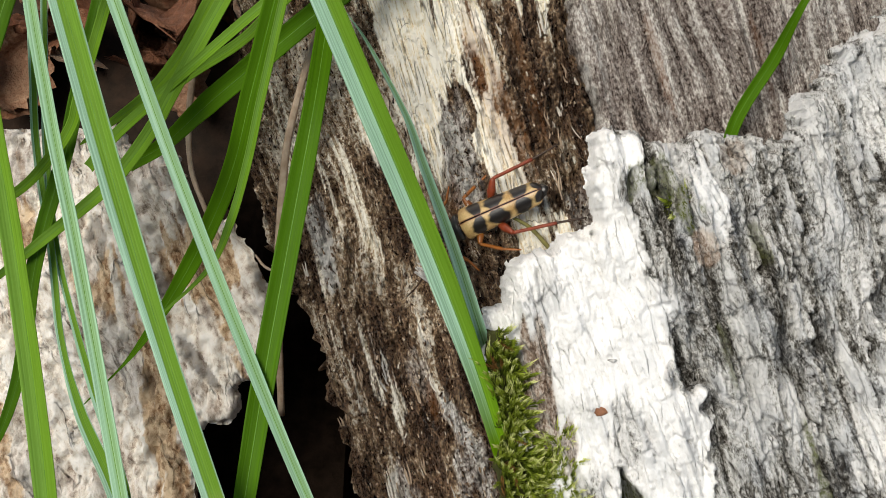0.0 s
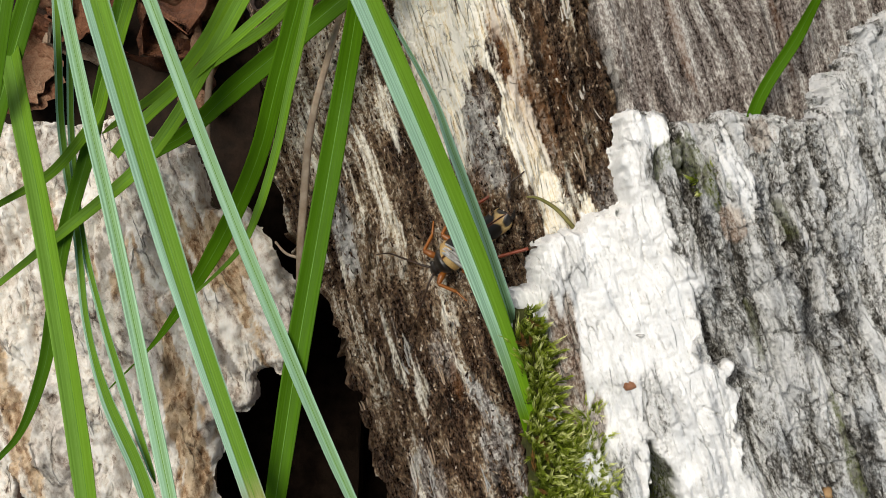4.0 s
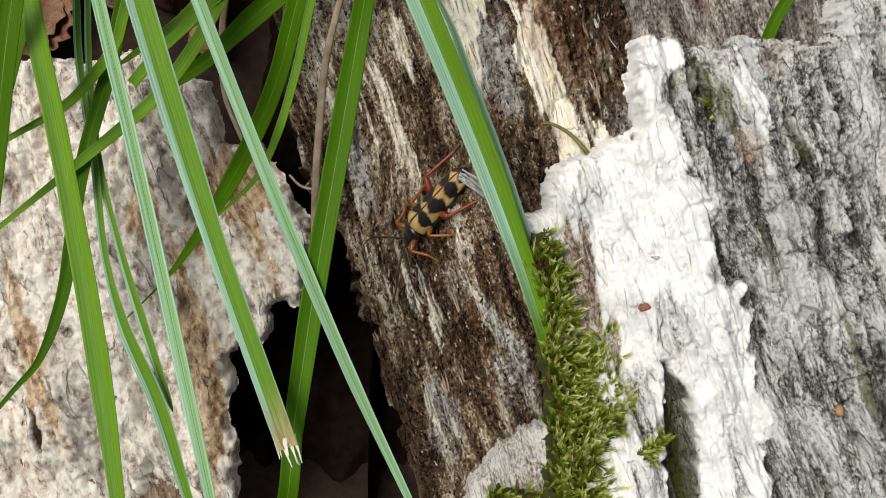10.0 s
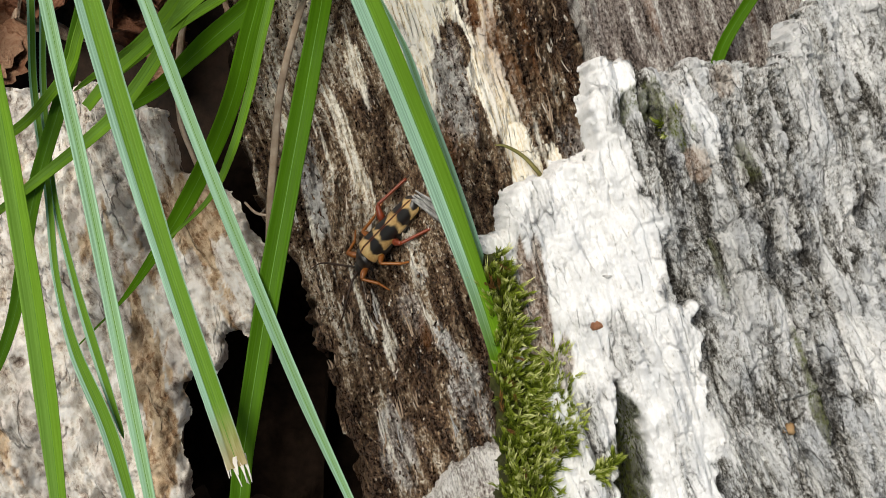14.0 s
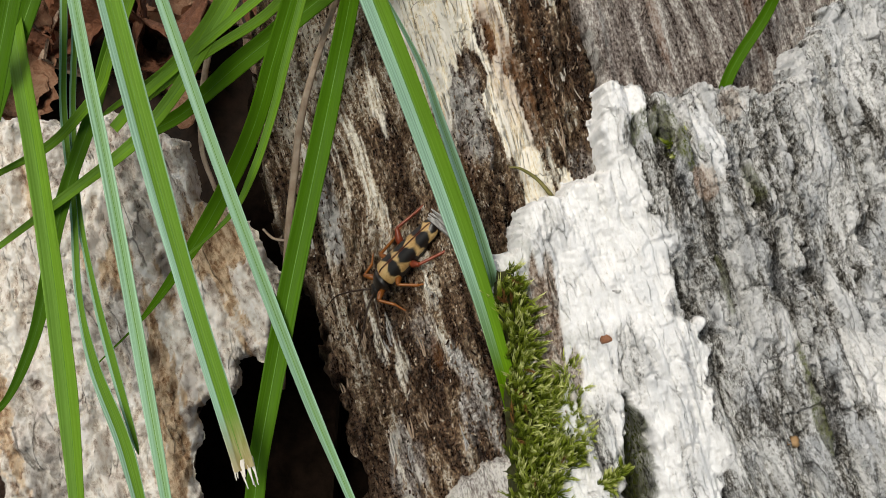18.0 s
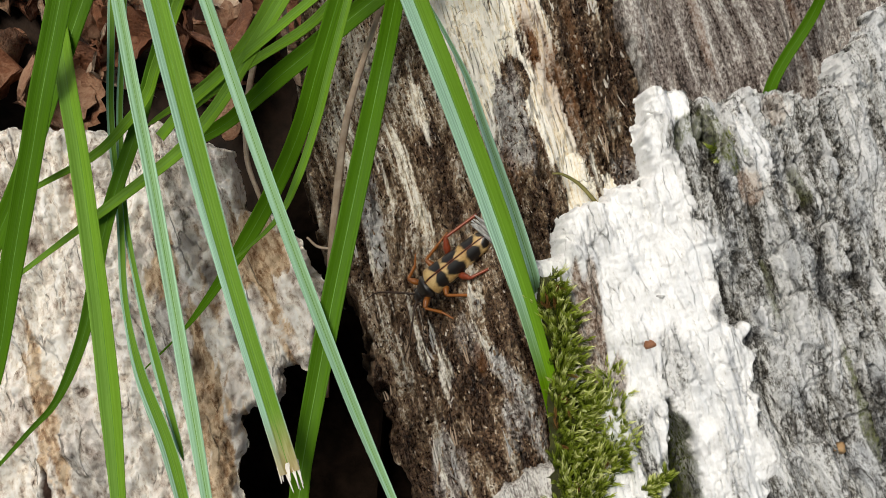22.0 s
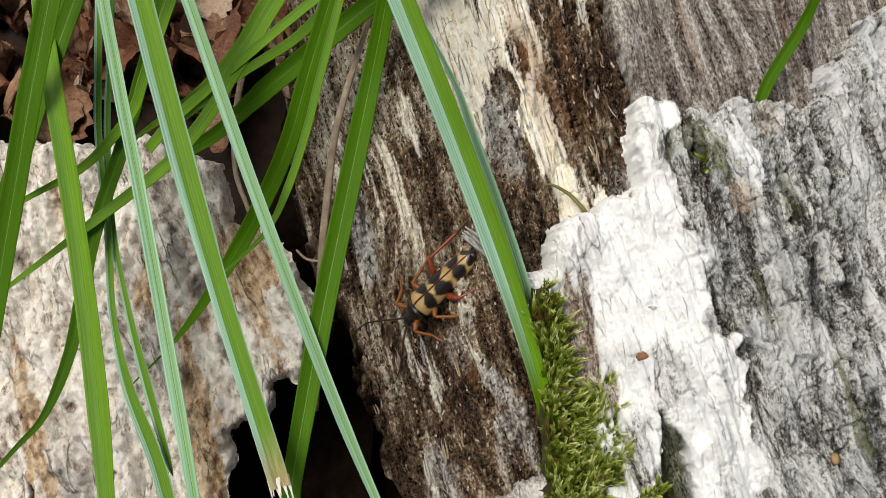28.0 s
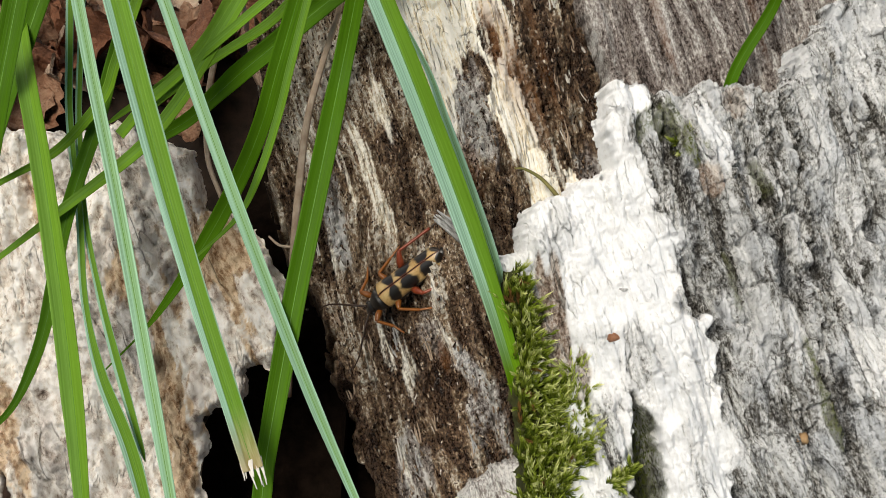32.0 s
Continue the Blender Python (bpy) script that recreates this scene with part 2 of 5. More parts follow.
def m_wood():
    """Decayed heartwood. Mask: cream sound wood, weathered grey, tone of each crumb, rust stain."""
    m, nt, b = material("decayed_wood", 0.9, 0, 0.5)
    a = n_attr(nt, "mask")
    cream, grey, tone = n_split(nt, a.outputs["Color"])
    g = n_attr(nt, "grain").outputs["Vector"]
    fibre = n_noise(nt, g, 1.0, 6, 0.66, (2.4, 0.17, 0.5))
    speck = n_noise(nt, g, 1.0, 4, 0.7, (3.2, 1.7, 2.2))
    line = n_noise(nt, g, 1.0, 3, 0.6, (5.5, 0.22, 0.6))
    f1, s1 = n_range(nt, fibre, 0.34, 0.66), n_range(nt, speck, 0.34, 0.68)
    both = n_math(nt, "ADD", n_math(nt, "MULTIPLY", f1, 0.24), n_math(nt, "MULTIPLY", s1, 0.44))
    t = n_math(nt, "ADD", n_math(nt, "MULTIPLY", tone, 0.50), n_math(nt, "MULTIPLY", both, 0.88))
    brown = n_ramp(nt, t, (0.20, (0.010, 0.005, 0.003)), (0.34, (0.055, 0.025, 0.012)), (0.46, (0.18, 0.10, 0.05)), (0.59, (0.43, 0.31, 0.19)), (0.74, (0.84, 0.77, 0.66)))
    pale = n_ramp(nt, n_math(nt, "ADD", n_math(nt, "MULTIPLY", f1, 0.45), n_math(nt, "ADD", n_math(nt, "MULTIPLY", s1, 0.2), n_math(nt, "MULTIPLY", line, 0.35))),
                  (0.14, (0.22, 0.13, 0.06)), (0.26, (0.62, 0.48, 0.29)), (0.38, (0.86, 0.77, 0.58)), (0.52, (0.94, 0.90, 0.80)))
    weathered = n_ramp(nt, t, (0.18, (0.03, 0.022, 0.018)), (0.36, (0.19, 0.15, 0.13)), (0.50, (0.46, 0.42, 0.39)), (0.66, (0.86, 0.84, 0.81)))
    colour = n_mix(nt, grey, brown, weathered)
    ragged = n_math(nt, "ADD", cream, n_math(nt, "ADD", n_math(nt, "MULTIPLY", f1, 0.45), n_math(nt, "MULTIPLY", s1, 0.25)))
    colour = n_mix(nt, n_range(nt, ragged, 0.66, 1.02), colour, pale)
    checks = n_cracks(nt, g, (1.3, 0.12, 0.0), 0.07, 0.25)
    cross = n_cracks(nt, g, (0.45, 0.30, 0.0), 0.03, 0.3, 0.5)
    checks = n_math(nt, "MAXIMUM", checks, n_math(nt, "MULTIPLY", cross, cream))
    colour = n_mix(nt, n_math(nt, "MULTIPLY", checks, 0.7), colour, (0.06, 0.03, 0.014))
    colour = n_mix(nt, a.outputs["Alpha"], colour, n_mix(nt, 0.7, colour, (0.26, 0.10, 0.025)))
    put(nt, b.inputs["Base Color"], colour)
    put(nt, b.inputs["Roughness"], n_math(nt, "MAXIMUM", n_range(nt, t, 0.3, 0.6, 0.24, 0.85), n_range(nt, cream, 0.2, 0.6, 0.0, 0.9)))
    n0 = n_bump(nt, b, n_math(nt, "MULTIPLY", checks, -1.0), 0.0004, 0.9)
    n1 = n_bump(nt, b, n_math(nt, "MULTIPLY", speck, n_range(nt, cream, 0.1, 0.7, 1.0, 0.15)), 0.0010, 0.9, n0)
    n_bump(nt, b, fibre, 0.0004, 0.8, n1)
    return m


def m_bark():
    """Lichened bark. Mask: white crust, algae green, flake tone with fissure shade painted in, brown inner bark."""
    m, nt, b = material("lichened_bark", 0.9, 0, 0.12)
    a = n_attr(nt, "mask")
    white, algae, tone = n_split(nt, a.outputs["Color"])
    g = n_attr(nt, "grain").outputs["Vector"]
    fibre = n_noise(nt, g, 1.0, 6, 0.68, (1.8, 0.34, 0.5))
    speck = n_noise(nt, g, 1.0, 5, 0.72, (2.8, 1.6, 1.6))
    wide = n_noise(nt, g, 1.0, 3, 0.5, (0.22, 0.10, 0.1))
    f1, s1 = n_range(nt, fibre, 0.34, 0.66), n_range(nt, speck, 0.35, 0.66)
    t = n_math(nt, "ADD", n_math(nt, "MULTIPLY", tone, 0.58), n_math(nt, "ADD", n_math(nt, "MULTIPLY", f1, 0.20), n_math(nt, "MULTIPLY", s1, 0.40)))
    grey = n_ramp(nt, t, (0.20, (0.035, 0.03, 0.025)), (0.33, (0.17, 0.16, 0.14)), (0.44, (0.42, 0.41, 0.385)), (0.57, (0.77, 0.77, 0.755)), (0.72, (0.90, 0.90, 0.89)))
    grey = n_mix(nt, n_range(nt, wide, 0.52, 0.64, 0.0, 0.5), grey, n_ramp(nt, t, (0.14, (0.13, 0.135, 0.145)), (0.6, (0.68, 0.71, 0.75))))
    chalk = n_ramp(nt, n_math(nt, "ADD", n_math(nt, "MULTIPLY", f1, 0.5), n_math(nt, "MULTIPLY", s1, 0.5)),
                   (0.04, (0.50, 0.47, 0.42)), (0.18, (0.76, 0.75, 0.72)), (0.36, (0.84, 0.835, 0.82)), (0.66, (0.89, 0.89, 0.88)))
    chalk = n_mix(nt, n_range(nt, wide, 0.52, 0.64, 0.0, 0.45), chalk, (0.66, 0.68, 0.70))
    colour = n_mix(nt, n_range(nt, n_math(nt, "ADD", white, n_math(nt, "MULTIPLY", speck, 0.8)), 0.7, 0.96), grey, chalk)
    brown = n_ramp(nt, t, (0.24, (0.12, 0.065, 0.04)), (0.46, (0.38, 0.27, 0.20)), (0.72, (0.74, 0.66, 0.58)))
    colour = n_mix(nt, a.outputs["Alpha"], colour, brown)
    colour = n_mix(nt, n_math(nt, "MULTIPLY", algae, n_range(nt, speck, 0.38, 0.58)), colour, (0.11, 0.13, 0.02))
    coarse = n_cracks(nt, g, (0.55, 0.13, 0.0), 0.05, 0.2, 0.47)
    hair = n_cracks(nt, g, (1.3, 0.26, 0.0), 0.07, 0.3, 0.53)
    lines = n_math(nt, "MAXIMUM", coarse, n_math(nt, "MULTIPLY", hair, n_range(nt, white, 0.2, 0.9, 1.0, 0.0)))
    # crack shade painted as thin dark lines over the bark colour
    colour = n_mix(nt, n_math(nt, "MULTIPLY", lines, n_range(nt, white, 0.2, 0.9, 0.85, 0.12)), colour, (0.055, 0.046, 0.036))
    put(nt, b.inputs["Base Color"], colour)
    n0 = n_bump(nt, b, n_math(nt, "MULTIPLY", lines, n_range(nt, white, 0.2, 0.9, -1.0, -0.3)), 0.0006, 0.9)
    n1 = n_bump(nt, b, n_math(nt, "MULTIPLY", speck, n_range(nt, white, 0.2, 0.9, 1.0, 0.2)), 0.0005, 0.8, n0)
    n_bump(nt, b, n_math(nt, "MULTIPLY", fibre, n_range(nt, white, 0.2, 0.9, 1.0, 0.4)), 0.0007, 0.9, n1)
    return m


def m_slab():
    """Bleached stump shell. Mask: brown rot stains, grey, tone of crumbs, dark sunken spots."""
    m, nt, b = material("bleached_wood", 0.9, 0, 0.1)
    a = n_attr(nt, "mask")
    stain, grey, tone = n_split(nt, a.outputs["Color"])
    g = n_attr(nt, "grain").outputs["Vector"]
    fibre = n_noise(nt, g, 1.0, 5, 0.64, (0.9, 0.3, 0.5))
    speck = n_noise(nt, g, 1.0, 6, 0.74, (1.7, 1.2, 1.5))
    wide = n_noise(nt, g, 1.0, 5, 0.62, (0.30, 0.11, 0.1))
    f1, s1 = n_range(nt, fibre, 0.34, 0.66), n_range(nt, speck, 0.35, 0.66)
    t = n_math(nt, "ADD", n_math(nt, "MULTIPLY", tone, 0.30), n_math(nt, "ADD", n_math(nt, "MULTIPLY", f1, 0.42), n_math(nt, "MULTIPLY", s1, 0.24)))
    pale = n_ramp(nt, t, (0.10, (0.12, 0.085, 0.065)), (0.22, (0.40, 0.32, 0.26)), (0.34, (0.68, 0.60, 0.51)), (0.48, (0.85, 0.80, 0.72)), (0.66, (0.90, 0.87, 0.82)))
    mauve = n_ramp(nt, t, (0.12, (0.09, 0.065, 0.055)), (0.34, (0.42, 0.33, 0.28)), (0.6, (0.74, 0.66, 0.59)))
    pale = n_mix(nt, n_range(nt, wide, 0.50, 0.62, 0.0, 0.6), pale, mauve)
    brown = n_ramp(nt, t, (0.14, (0.06, 0.028, 0.015)), (0.34, (0.33, 0.20, 0.11)), (0.6, (0.70, 0.55, 0.38)))
    colour = n_mix(nt, n_range(nt, n_math(nt, "ADD", stain, n_math(nt, "MULTIPLY", speck, 0.7)), 0.6, 0.95), pale, brown)
    colour = n_mix(nt, n_math(nt, "MULTIPLY", grey, 0.65), colour, n_ramp(nt, t, (0.2, (0.09, 0.08, 0.075)), (0.75, (0.60, 0.56, 0.53))))
    lines = n_cracks(nt, g, (0.42, 0.10, 0.0), 0.045, 0.14, 0.5)
    colour = n_mix(nt, n_math(nt, "MULTIPLY", lines, 0.6), colour, (0.07, 0.045, 0.032))
    colour = n_mix(nt, a.outputs["Alpha"], colour, (0.05, 0.03, 0.022))
    put(nt, b.inputs["Base Color"], colour)
    n0 = n_bump(nt, b, n_math(nt, "MULTIPLY", lines, -1.0), 0.0006, 0.9)
    n1 = n_bump(nt, b, speck, 0.0005, 0.8, n0)
    n_bump(nt, b, fibre, 0.0004, 0.7, n1)
    return m


def m_plain(name, dark, light, scale=900.0, rough=0.8, bump=0.0002, spec=0.3, stretch=None):
    m, nt, b = material(name, rough, 0, spec)
    c = nt.nodes.new("ShaderNodeTexCoord").outputs["Object"]
    n = n_noise(nt, c, scale, 5, 0.6, stretch)
    big = n_noise(nt, c, scale / 7, 3, 0.5)
    t = n_math(nt, "ADD", n_math(nt, "MULTIPLY", n, 0.6), n_math(nt, "MULTIPLY", big, 0.4))
    put(nt, b.inputs["Base Color"], n_ramp(nt, t, (0.34, dark), (0.66, light)))
    if bump:
        n_bump(nt, b, n, bump, 0.8)
    return m


def m_grass(name, green, sheen, amount):
    """Leaf blade. Mask: across the blade -1..1 as 0..1, along, sky sheen painted as glaucous colour, dryness."""
    m, nt, b = material(name, 0.55, 0, 0.14)
    a = n_attr(nt, "mask")
    across, along, sheen_level = n_split(nt, a.outputs["Color"])
    g = n_attr(nt, "grain").outputs["Vector"]
    vein = n_noise(nt, g, 1.0, 2, 0.5, (5.5, 0.02, 0.0))
    mottle = n_noise(nt, g, 1.0, 3, 0.6, (1.2, 0.16, 0.0))
    colour = n_ramp(nt, n_math(nt, "ADD", n_math(nt, "MULTIPLY", vein, 0.65), n_math(nt, "MULTIPLY", mottle, 0.35)),
                    (0.3, tuple(v * 0.78 for v in green)), (0.55, green), (0.75, tuple(min(1, v * 1.3) for v in green)))
    pale = n_ramp(nt, vein, (0.32, tuple(v * 0.62 for v in sheen)), (0.52, sheen), (0.7, tuple(min(0.9, v * 1.4) for v in sheen)))
    # pale glaucous colour stands in for sky sheen on the leaf
    colour = n_mix(nt, n_math(nt, "MULTIPLY", sheen_level, amount), colour, pale)
    rib = n_range(nt, n_math(nt, "ABSOLUTE", n_math(nt, "SUBTRACT", across, 0.5)), 0.03, 0.0)
    colour = n_mix(nt, n_math(nt, "MULTIPLY", rib, 0.4), colour, tuple(v * 0.6 for v in green))
    dry = n_ramp(nt, mottle, (0.3, (0.30, 0.20, 0.06)), (0.6, (0.62, 0.52, 0.3)))
    colour = n_mix(nt, a.outputs["Alpha"], colour, dry)
    put(nt, b.inputs["Base Color"], colour)
    n_bump(nt, b, vein, 0.00012, 0.6)
    glow = nt.nodes.new("ShaderNodeBsdfTranslucent")
    put(nt, glow.inputs["Color"], n_mix(nt, 0.5, colour, (0.16, 0.36, 0.02)))
    mix = nt.nodes.new("ShaderNodeMixShader")
    mix.inputs[0].default_value = 0.28
    nt.links.new(b.outputs[0], mix.inputs[1])
    nt.links.new(glow.outputs[0], mix.inputs[2])
    nt.links.new(mix.outputs[0], nt.nodes["Material Output"].inputs["Surface"])
    return m


def m_moss():
    """Moss shoots. Mask: place along the shoot from dark base to pale tip, random tone."""
    m, nt, b = material("moss_green", 0.6, 0, 0.3)
    a = n_attr(nt, "mask")
    tipward, tone, dead = n_split(nt, a.outputs["Color"])
    t = n_math(nt, "ADD", n_math(nt, "MULTIPLY", tipward, 0.6), n_math(nt, "MULTIPLY", tone, 0.4))
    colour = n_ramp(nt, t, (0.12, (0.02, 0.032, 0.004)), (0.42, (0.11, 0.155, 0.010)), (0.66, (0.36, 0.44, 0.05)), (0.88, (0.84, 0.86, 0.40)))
    colour = n_mix(nt, dead, colour, (0.26, 0.13, 0.04))
    put(nt, b.inputs["Base Color"], colour)
    glow = nt.nodes.new("ShaderNodeBsdfTranslucent")
    put(nt, glow.inputs["Color"], colour)
    mix = nt.nodes.new("ShaderNodeMixShader")
    mix.inputs[0].default_value = 0.25
    nt.links.new(b.outputs[0], mix.inputs[1])
    nt.links.new(glow.outputs[0], mix.inputs[2])
    nt.links.new(mix.outputs[0], nt.nodes["Material Output"].inputs["Surface"])
    return m


WOOD, BARK, SLAB = m_wood(), m_bark(), m_slab()
# puts the crack's shade into a near-black colour; also covers the stump's back
NEAR_BLACK = m_plain("near_black", (0.004, 0.003, 0.002), (0.016, 0.010, 0.007), 500, 0.95, 0.0006, 0.02)
LITTER = m_plain("leaf_litter_soil", (0.008, 0.005, 0.003), (0.04, 0.022, 0.013), 300, 0.9, 0.001)
def m_leaf():
    """Fallen leaf: each one its own brown, mottled, veined."""
    m, nt, b = material("dead_leaf_brown", 0.6, 0, 0.3)
    c = nt.nodes.new("ShaderNodeTexCoord").outputs["Object"]
    own = nt.nodes.new("ShaderNodeObjectInfo").outputs["Random"]
    fine, big = n_noise(nt, c, 900, 5, 0.65), n_noise(nt, c, 160, 4, 0.6)
    t = n_math(nt, "ADD", n_math(nt, "MULTIPLY", own, 0.4), n_math(nt, "MULTIPLY", n_math(nt, "ADD", fine, big), 0.4))
    put(nt, b.inputs["Base Color"], n_ramp(nt, t, (0.3, (0.06, 0.025, 0.015)), (0.5, (0.22, 0.09, 0.045)), (0.68, (0.40, 0.24, 0.15)), (0.85, (0.62, 0.48, 0.36))))
    n_bump(nt, b, n_math(nt, "ADD", fine, big), 0.0012, 0.9)
    return m


DEADLEAF = m_leaf()
STALK = m_plain("dry_stalk", (0.24, 0.16, 0.10), (0.52, 0.42, 0.32), 500, 0.7, 0.0001, 0.3)
PALEFIBRE = m_plain("bleached_fibre", (0.55, 0.5, 0.42), (0.85, 0.82, 0.76), 900, 0.7, 0.0)
MOSS = m_moss()
GRASS = m_grass("grass_green", (0.15, 0.31, 0.006), (0.46, 0.74, 0.54), 1.0)
# darker copy of the grass green, shade put into its colour
GRASS_DARK = m_grass("shaded_grass_green", (0.075, 0.19, 0.003), (0.14, 0.30, 0.09), 1.0)

# ---- ground ----


def ground():
    """Woodland soil: one sheet, fine near the stump, reaching the horizon."""
    ring = [0.0] + [0.03 * 1.28 ** k for k in range(52)]
    verts, faces, n = [(0, 0, 0)], [], 72
    for r in ring[1:]:
        a = np.arange(n) * 2 * math.pi / n
        x, y = r * np.cos(a), 0.12 + r * np.sin(a)
        h = 0.004 * fbm(x * 40, y * 40, 3, 5) * min(1, r / 0.05) + min(r, 40) * 0.03 * fbm(x / 3, y / 3, 2, 9)
        verts += np.stack([x, y, h + 0.056 * step01(0.076, 0.105, y) - 0.002], 1).tolist()
    for k in range(n):
        faces.append((0, 1 + k, 1 + (k + 1) % n))
    for r in range(len(ring) - 2):
        for k in range(n):
            a, b = 1 + r * n + k, 1 + r * n + (k + 1) % n
            faces.append((a, a + n, b + n, b))
    ob = new("ground", mesh_of("ground", verts, faces, LITTER))
    tagged(ob, "dark brown woodland soil with leaf litter", "ground", kind="structure")


ground()

# ---- the stump ----
STUMP = thing("tree_stump", (15, 20, -60), "old decayed tree stump, cream and brown rotten wood under white-lichened bark", "stump")


def wood_depth(x, z):
    return 10.0 - 0.42 * np.minimum(x - 2, 0) + 0.03 * np.maximum(x, 0) + 0.02 * z


def wood_face(x, z):
    """How far back the wood lies: it falls away towards the crack."""
    return 3.0 + 40.0 * (1 - np.exp(-np.maximum(5 - x, 0) / 17)) - 0.22 * z * np.clip((5 - x) / 20, 0, 1)


def wood_by(x, z):
    return wood_face(x, z) - wood_depth(x, z)


def wood_masks(x, z, sd):
    b, a = grain(x, z)
    sound = np.maximum.reduce([
        blob(x, z, -2.4, 36, 20, 5.2, 17, 1, 0.3, 0.4), blob(x, z, 10.6, 17.5, 15, 2.7, 22, 2, 0.3, 0.4), 0.8 * blob(x, z, 16.4, 14.6, 7, 1.8, 20, 3, 0.35, 0.4),
        0.7 * blob(x, z, 5.0, 38, 12, 2.6, 15, 6, 0.35, 0.5), 0.7 * blob(x, z, 13.0, 40, 9, 2.4, 17, 7, 0.35, 0.5)])
    strip = np.maximum.reduce([
        blob(x, z, -10.4, 14.8, 10, 1.3, 20, 4, 0.35, 0.5), 0.8 * blob(x, z, -8.0, 21, 9, 1.5, 17, 5, 0.4, 0.6), 0.7 * blob(x, z, -12.6, 12.0, 7, 0.8, 20, 12, 0.4, 0.5),
        0.7 * blob(x, z, -3.8, -14, 8, 1.0, 17, 8, 0.4, 0.6), 0.7 * blob(x, z, -5.0, -24, 6, 0.9, 20, 9, 0.4, 0.6), 0.6 * blob(x, z, -12.5, -4, 9, 1.1, 17, 10, 0.4, 0.6),
        0.8 * blob(x, z, -19.5, 22, 10, 1.4, 14, 11, 0.4, 0.6), 0.6 * blob(x, z, -7.6, -8, 6, 0.9, 17, 13, 0.4, 0.6), 0.6 * blob(x, z, 0.5, -7, 7, 1.0, 17, 14, 0.4, 0.6)])
    rot = np.maximum.reduce([
        blob(x, z, 16.8, 26, 16, 4.6, 17, 21, 0.5), blob(x, z, 10.5, 36, 7, 2.4, 17, 22, 0.5), blob(x, z, 4.3, 26.5, 3.2, 1.6, 17, 23),
        blob(x, z, 6.6, 6.4, 8, 3.0, 12, 24, 0.4), 0.9 * blob(x, z, -0.4, -21, 8, 4.2, 12, 25, 0.5), 0.8 * blob(x, z, -5.4, 13.4, 7, 2.2, 17, 26, 0.5), 0.8 * blob(x, z, 2.5, -5.0, 4, 2.6, 17, 27, 0.5)])
    grey = np.maximum.reduce([
        0.8 * blob(x, z, 4.4, 20.5, 7.5, 2.8, 14, 31, 0.4), blob(x, z, -14.8, 9.0, 6.5, 1.7, 17, 32, 0.5), blob(x, z, 4.3, -14.3, 4.2, 1.9, 35, 33, 0.5),
        0.9 * blob(x, z, 7.0, -20, 5, 2.4, 17, 37, 0.5), 0.7 * blob(x, z, -3.0, -26, 5, 2.2, 10, 34, 0.6), 0.8 * blob(x, z, 20.0, 13, 4, 1.5, 17, 35, 0.5), 0.6 * blob(x, z, -2.0, -8.5, 3, 1.6, 17, 36, 0.6)])
    rust = np.maximum.reduce([blob(x, z, 8.8, 27.5, 10, 2.0, 20, 41, 0.4, 0.4) * 0.9, blob(x, z, 3.4, 13.0, 4.0, 1.9, 15, 42, 0.5) * 0.7,
                              blob(x, z, 12.8, 30, 12, 0.8, 17, 43, 0.5) * 0.5, blob(x, z, 0.4, -11.5, 2.4, 0.8, 20, 44, 0.5) * 0.6])
    sound = sound * (1 - 0.95 * rot) * (1 - grey)
    sound = step01(0.15, 0.8, sound + 0.4 * fbm(b / 0.9, a / 9, 4, 66) * step01(0.0, 0.3, sound))
    strip = 0.6 * step01(0.15, 0.85, strip + 0.55 * fbm(b / 0.45, a / 8, 4, 67) * step01(0.0, 0.3, strip)) * (1 - 0.8 * rot)
    cream = np.maximum(sound, strip)
    crumb = cells(b / 0.6, a / 1.5, 60)[2]
    fine = cells(b / 0.36, a / 0.5, 70)[2]
    streak = 0.5 + 0.75 * fbm(b / 1.3, a / 9, 4, 64)
    patch = fbm(b / 4.5, a / 11, 3, 65, 0.6)
    tone = 0.22 * crumb + 0.30 * fine + 0.42 * streak + 0.26 * patch - 0.30 * rot - 0.03 * step01(4, -8, z) + 0.09 * step01(-2, 8, z) * step01(8, -4, x) + 0.24 * grey * (1 - 0.8 * rot) * step01(16, 10, z)
    return cream, grey, np.clip(tone, 0, 1), rust * (1 - 0.4 * cream)


def wood_height(x, z, sd):
    b, a = grain(x, z)
    cream, grey, tone, rust = wood_masks(x, z, sd)
    n1, g1, t1 = cells(b / 0.6, a / 1.5, 60)
    n2, g2, t2 = cells(b / 0.36, a / 0.5, 70)
    rough = 1 - 0.9 * np.clip(cream, 0, 1)
    y = wood_depth(x, z) - 1.1 * fbm(b / 7, a / 22, 3, 80) - 0.7 * fbm(b / 1.6, a / 9, 3, 83) * (0.4 + rough)
    y = y - rough * (1.2 * (t1 - 0.5) + 0.8 * (t2 - 0.5) - 0.7 * step01(0.2, 0.0, g1) - 0.35 * step01(0.2, 0.0, g2) + 0.7 * fbm(b / 1.8, a / 5, 4, 64)) - 0.16 * vnoise(b / 0.35, a / 5, 86)
    layer = fbm(b / 1.4, a / 8, 3, 87, 0.6)
    y = y - 0.5 * step01(0.08, 0.16, layer) - 0.4 * step01(-0.3, -0.22, layer)
    split = np.abs(vnoise(b / 2.4 + 0.3 * vnoise(b, a / 2, 89), a / 24, 88))
    check = np.abs(vnoise(b / 1.1 + 0.3 * vnoise(b, a / 2, 92), a / 9, 91)) + 0.3 * step01(0.0, 0.3, vnoise(b / 2, a / 6, 93))
    y = y + 0.9 * step01(0.055, 0.0, split) + 0.8 * step01(0.07, 0.0, check)
    return y - 0.35 * cream + 0.1


